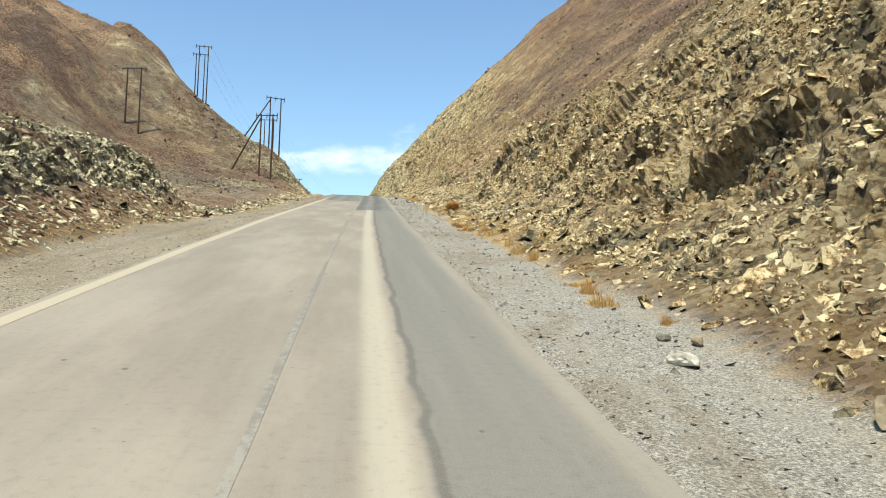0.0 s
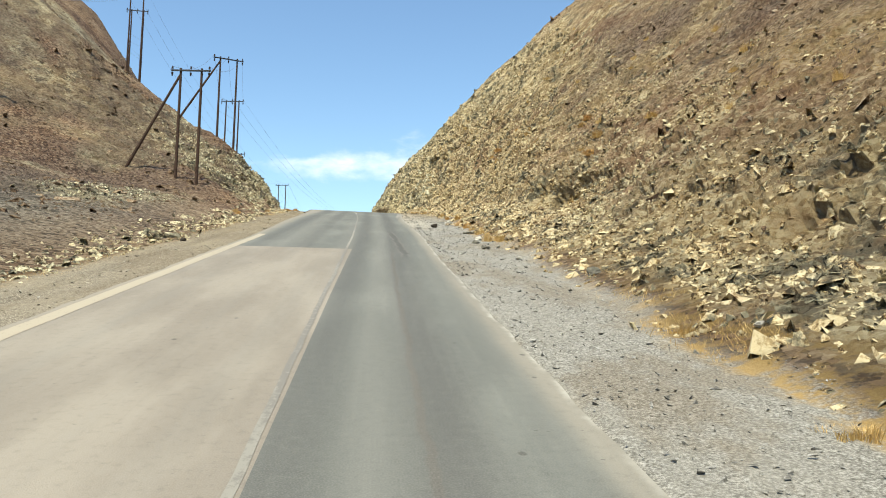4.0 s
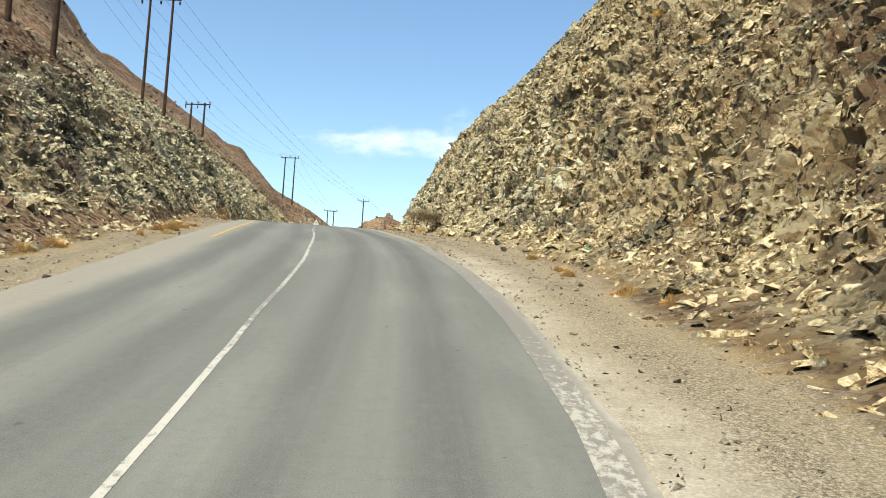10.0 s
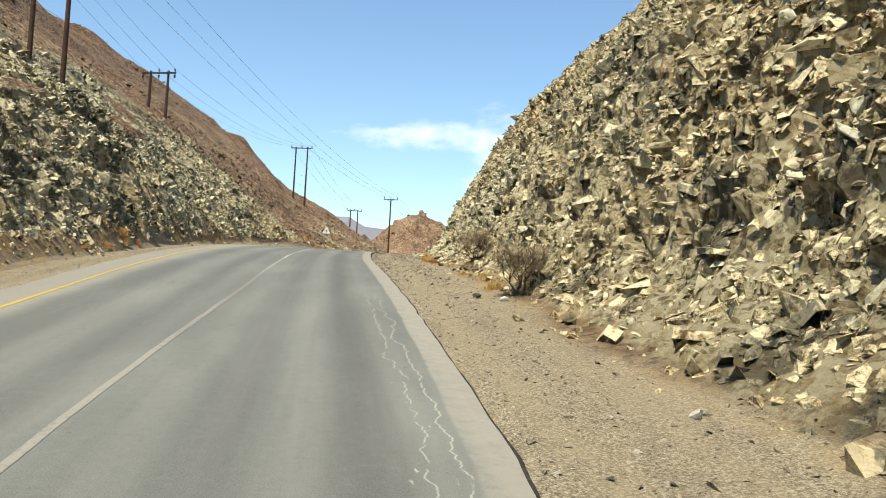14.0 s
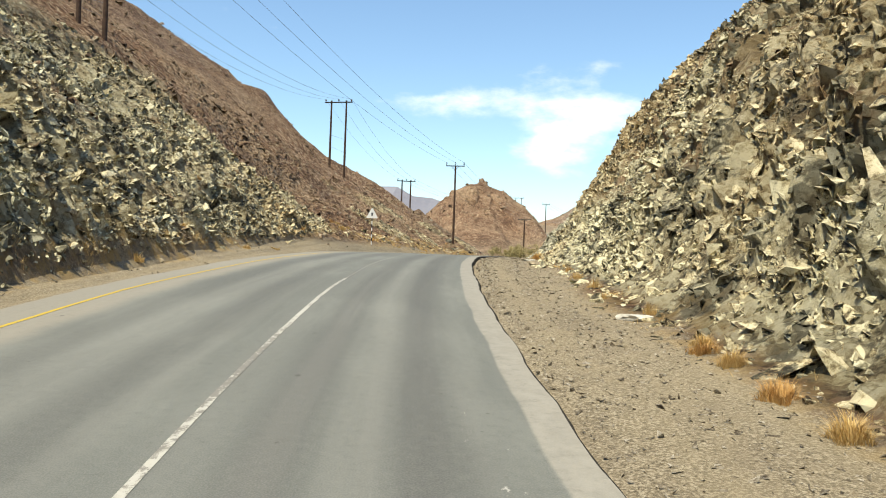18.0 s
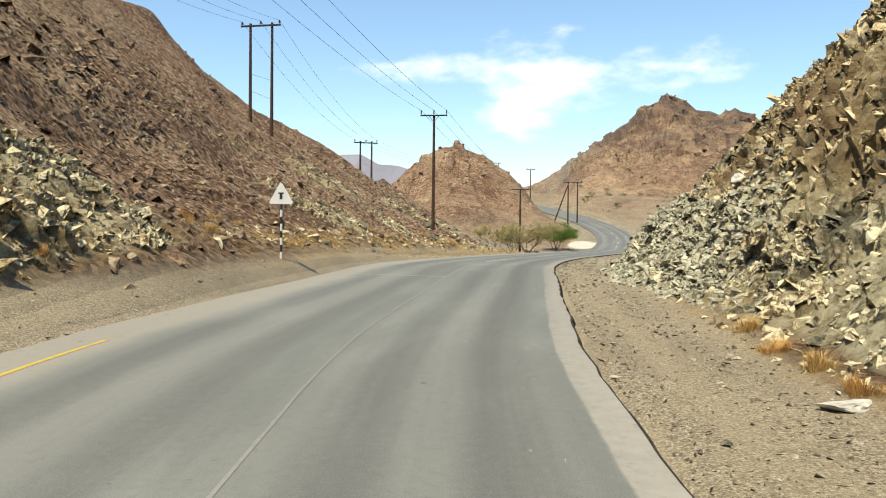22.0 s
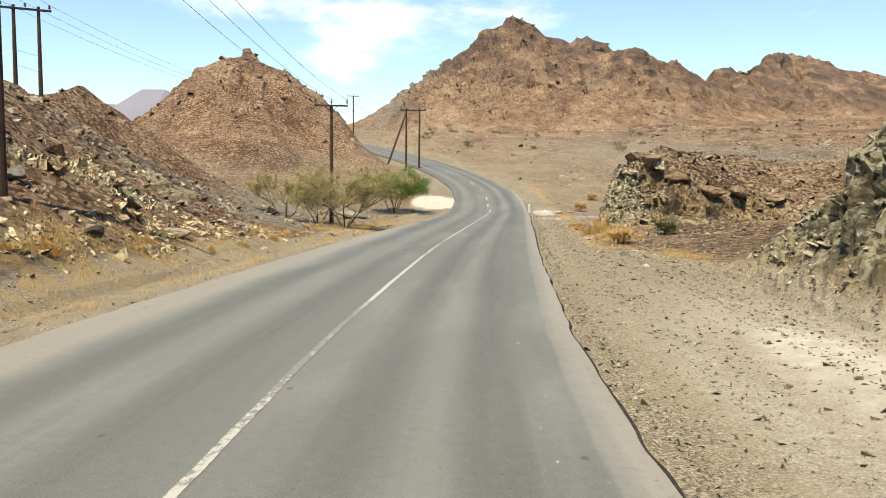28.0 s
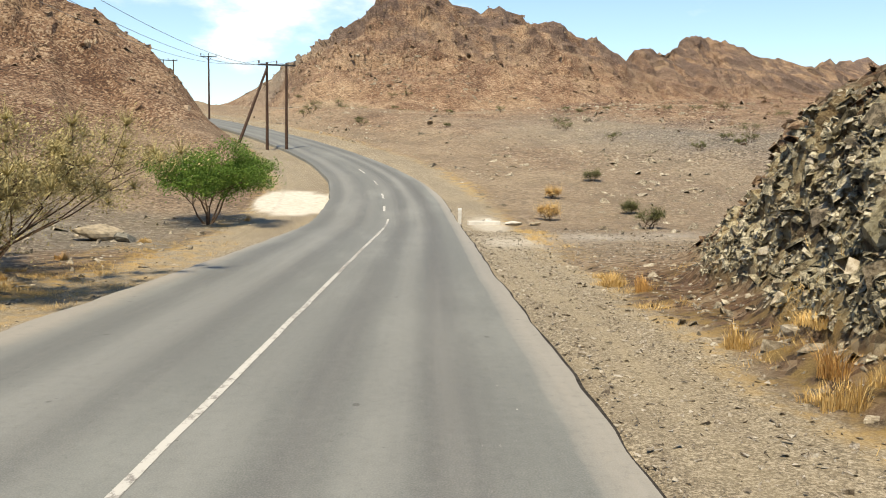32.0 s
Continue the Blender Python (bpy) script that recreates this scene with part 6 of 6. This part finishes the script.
for j, (y, u, s) in enumerate(((43.8, 4.5, 0.9), (41.4, 4.5, 1.0), (40.9, 4.75, 0.8), (39.0, 4.4, 1.0), (38.6, 4.7, 0.9), (117.8, 4.9, 0.9), (114.9, 5.3, 1.0), (141.2, 4.8, 0.9), (144.9, 4.5, 0.8), (146.0, 4.6, 0.7), (150.0, 4.75, 0.8), (195.3, 4.8, 0.9), (194.2, 4.85, 0.8), (192.4, 4.75, 0.9), (190.8, 4.7, 0.9), (189.6, 4.8, 0.8), (225.0, 4.9, 0.9), (226.6, 4.9, 0.9), (228.6, 5.0, 0.9), (223.6, 4.9, 0.9), (155.0, -8.3, 1.2), (153.6, -8.6, 1.1), (156.8, -8.4, 1.0), (144.3, -9.1, 1.1), (143.0, -9.4, 0.9), (133.8, -10.4, 0.9), (186.3, -9.3, 1.1), (160.5, -8.2, 0.9))):
    tuft(BUSHY[j % 2], y, u, s, "bushy clump of orange dry grass at the slope's foot", j)
for j, (y, u, s) in enumerate(((135.1, 10.6, 1.2), (134.2, 11.1, 1.5), (132.0, 10.7, 1.3), (113.7, 13.8, 1.4), (112.6, 13.2, 1.1), (102.9, 11.3, 1.5), (104.2, 12.0, 1.3), (101.5, 10.6, 1.2), (126.0, 12.4, 1.1), (119.0, 11.6, 1.0), (97.0, 12.6, 1.2))):
    tuft(BUSHY[j % 2], y, u, s, "bushy clump of yellow dry grass on the rocky slope", 50 + j)

at, i = pick(np.clip(straw, 0, 1) ** 1.5 * step(0.05, 0.3, vnoise(P, 0.9, 66)) * (~on_road) * zone * (au > 4.2) * (1 - step(14, 24, au)) * np.where(gy > 236, 2.0, 1.0), 55000)
spread = rng.normal(0, 1, (len(at), 3, 3))
tall = rng.uniform(0.04, 0.17, len(at))
tip = at + np.stack([spread[:, 0, 0] * 0.08, spread[:, 0, 1] * 0.08, tall], 1)
wide_ = np.stack([spread[:, 1, 0], spread[:, 1, 1], 0 * tall], 1)
wide_ *= (rng.uniform(0.003, 0.0065, len(at)) / np.linalg.norm(wide_, axis=1))[:, None]
tagged(raw("dry_grass", np.stack([at - wide_ - (0, 0, 0.03), at + wide_ - (0, 0, 0.03), tip], 1).reshape(-1, 3), np.arange(3 * len(at)).reshape(-1, 3).tolist(), STRAW), "thin golden dry grass along the verges", "dry grass", kind="stuff")


def limb(bm, a, b, r0, r1, bend, r):
    m = (a + b) / 2 + Vector((r.gauss(0, bend), r.gauss(0, bend), r.gauss(0, bend) * 0.5))
    rod(a, m, r0, (r0 + r1) / 2, 7, bm)
    rod(m, b, (r0 + r1) / 2, r1, 7, bm)


def tree(name, x, y, wide, tall, stems, leaf, leaves, leaf_size, label, category, seed, flat=0.75, low=0.3, twigs=0, lean=(0, 0)):
    """A many-stemmed desert tree: forked limbs, a crown of small leaves in uneven clumps with gaps."""
    r = random.Random(seed)
    z0 = ground_at(x, y) - 0.1
    ob = thing(name, pose(x, y, z0), label, category)
    tips, mids = [], []
    trunk = bmesh.new()
    for s in range(stems):
        a = 6.283 * s / stems + r.uniform(-0.5, 0.5)
        base = Vector((0.12 * math.cos(a), 0.12 * math.sin(a), 0))
        fork = Vector((wide * 0.14 * math.cos(a), wide * 0.14 * math.sin(a), tall * r.uniform(0.25, 0.4)))
        limb(trunk, base, fork, 0.028 * tall ** 0.5, 0.018 * tall ** 0.5, 0.06, r)
        for _ in range(4):
            b = a + r.gauss(0, 0.7)
            end = Vector((wide * r.uniform(0.2, 0.42) * math.cos(b), wide * r.uniform(0.2, 0.42) * math.sin(b), tall * r.uniform(0.5 if low > 0.15 else 0.2, 0.85)))
            limb(trunk, fork, end, 0.012 * tall ** 0.5, 0.006 * tall ** 0.5, 0.14, r)
            mids.append(end)
            for _ in range(5):
                c = end + Vector((r.gauss(0, wide * 0.10) + lean[0] * wide * 0.05, r.gauss(0, wide * 0.10), r.gauss(0.06, 0.09) * tall))
                if c.z > tall * low:
                    rod(end, c, 0.006 * tall ** 0.5, 0.003, 4, trunk)
                    tips.append(c)
    part("trunk", trunk, BARK, ob)
    V, F = [], []
    if twigs:
        tw_v, tw_f = [], []
        for _ in range(twigs):
            c = r.choice(tips)
            d = Vector((r.gauss(0, 1), r.gauss(0, 1), r.gauss(0.3, 0.6))).normalized() * r.uniform(0.25, 0.75)
            q = Vector((-d.y, d.x, 0)).normalized() * 0.006
            i = len(tw_v)
            tw_v += [tuple(c - q), tuple(c + q), tuple(c + d)]
            tw_f.append((i, i + 1, i + 2))
        raw("twig_mass", tw_v, tw_f, leaf, ob)
    for _ in range(leaves):
        c = r.choice(tips)
        p = c + Vector((r.gauss(0, wide * 0.05), r.gauss(0, wide * 0.05), r.gauss(0, tall * 0.05)))
        n = Vector((r.gauss(0, 1), r.gauss(0, 1), r.gauss(0, 1))).normalized()
        t = n.orthogonal().normalized() * leaf_size * r.uniform(0.6, 1.3)
        b = n.cross(t) * 0.45
        i = len(V)
        V += [tuple(p - t), tuple(p + b), tuple(p + t), tuple(p - b)]
        F.append((i, i + 1, i + 2, i + 3))
    raw("crown", V, F, leaf, ob)
    return ob


tree("acacia", -29.3, 315.2, 8.2, 3.5, 6, ACACIA, 22000, 0.035, "sprawling half-bare acacia shrub with fine grey-green twigs", "shrub", 21, low=0.28, twigs=22000)
tree("acacia", -33.6, 320.6, 6.0, 3.3, 4, ACACIA, 9000, 0.035, "half-bare acacia shrub behind the power pole", "shrub", 22, low=0.28, twigs=15000)
tree("acacia", -31.2, 318.2, 5.6, 2.9, 4, ACACIA, 9000, 0.035, "sprawling olive-yellow acacia shrub", "shrub", 23, low=0.28, twigs=9000)
tree("ghaf_tree", -25.4, 336.6, 5.6, 3.7, 6, GREEN, 38000, 0.055, "bright green bushy desert tree by the sandy patch", "tree", 24, low=0.34)
tree("dead_shrub", float(road_x(174) + 5.1), 174.2, 1.5, 1.35, 4, DEAD_TWIG, 400, 0.02, "leafless grey dead shrub at the foot of the cut", "shrub", 25, twigs=2600, low=0.2)
tree("dead_shrub", float(road_x(184) + 5.6), 184.5, 1.4, 1.3, 4, DEAD_TWIG, 400, 0.02, "leafless dead shrub at the foot of the cut", "shrub", 26, twigs=2200, low=0.2)
tree("dead_shrub", float(road_x(57) + 5.6), 57.4, 0.85, 0.65, 4, STRAW_RED, 500, 0.02, "rust-brown dead shrub at the foot of the slope", "shrub", 27, twigs=2600, low=0.2)
for j, (y, u, s) in enumerate(((335.1, 6.6, 0.8), (330.5, 10.8, 0.9), (294.8, 5.4, 0.6), (338, 12, 0.7), (345, 9, 0.7), (352, 14, 0.8), (326, 13.5, 0.6), (297, 7.8, 0.6))):
    tree("desert_shrub", float(road_x(y) + u), y, 1.5 * s, 1.0 * s, 4, OLIVE if j % 2 else STRAW, 1400, 0.022, "low dry desert shrub on the stony flat", "shrub", 40 + j, twigs=1500, low=0.2)
for j in range(34):
    r = random.Random(2000 + j)
    y = r.uniform(350, 470)
    u = r.uniform(10, 60)
    if ground_at(road_x(y) + u, y) > road_z(y) + 9:
        continue
    s = r.uniform(0.7, 1.6)
    tree("desert_shrub", float(road_x(y) + u), y, 1.6 * s, 0.9 * s, 3, OLIVE, 260, 0.07, "low olive desert shrub on the far slope", "shrub", 80 + j, twigs=120, low=0.2)
bottle = new("bottle", bpy.data.meshes.new("bottle"))
bm = rod((0, 0, 0), (0, 0, 0.2), 0.05, 0.045, 12)
rod((0, 0, 0.2), (0, 0, 0.3), 0.04, 0.016, 12, bm)
bm.to_mesh(bottle.data)
bm.free()
bottle.data.materials.append(GREEN_GLASS)
bottle.matrix_world = pose(-8.3, 148.4, ground_at(-8.3, 148.4) + 0.05, 90, 0, 60)
tagged(bottle, "green plastic bottle lying in the rubble", "bottle")

# ---------------------------------------------------------------- single stones of the cut and the scree, last
single_stones("stone", *SCREE_AT, PALE_STONE, scree)
for w, n, mid, lo, hi, sink, name, mat in SINGLES:
    single_stones(name, *chosen(w, n, mid, lo, hi, sink), mat, ground)
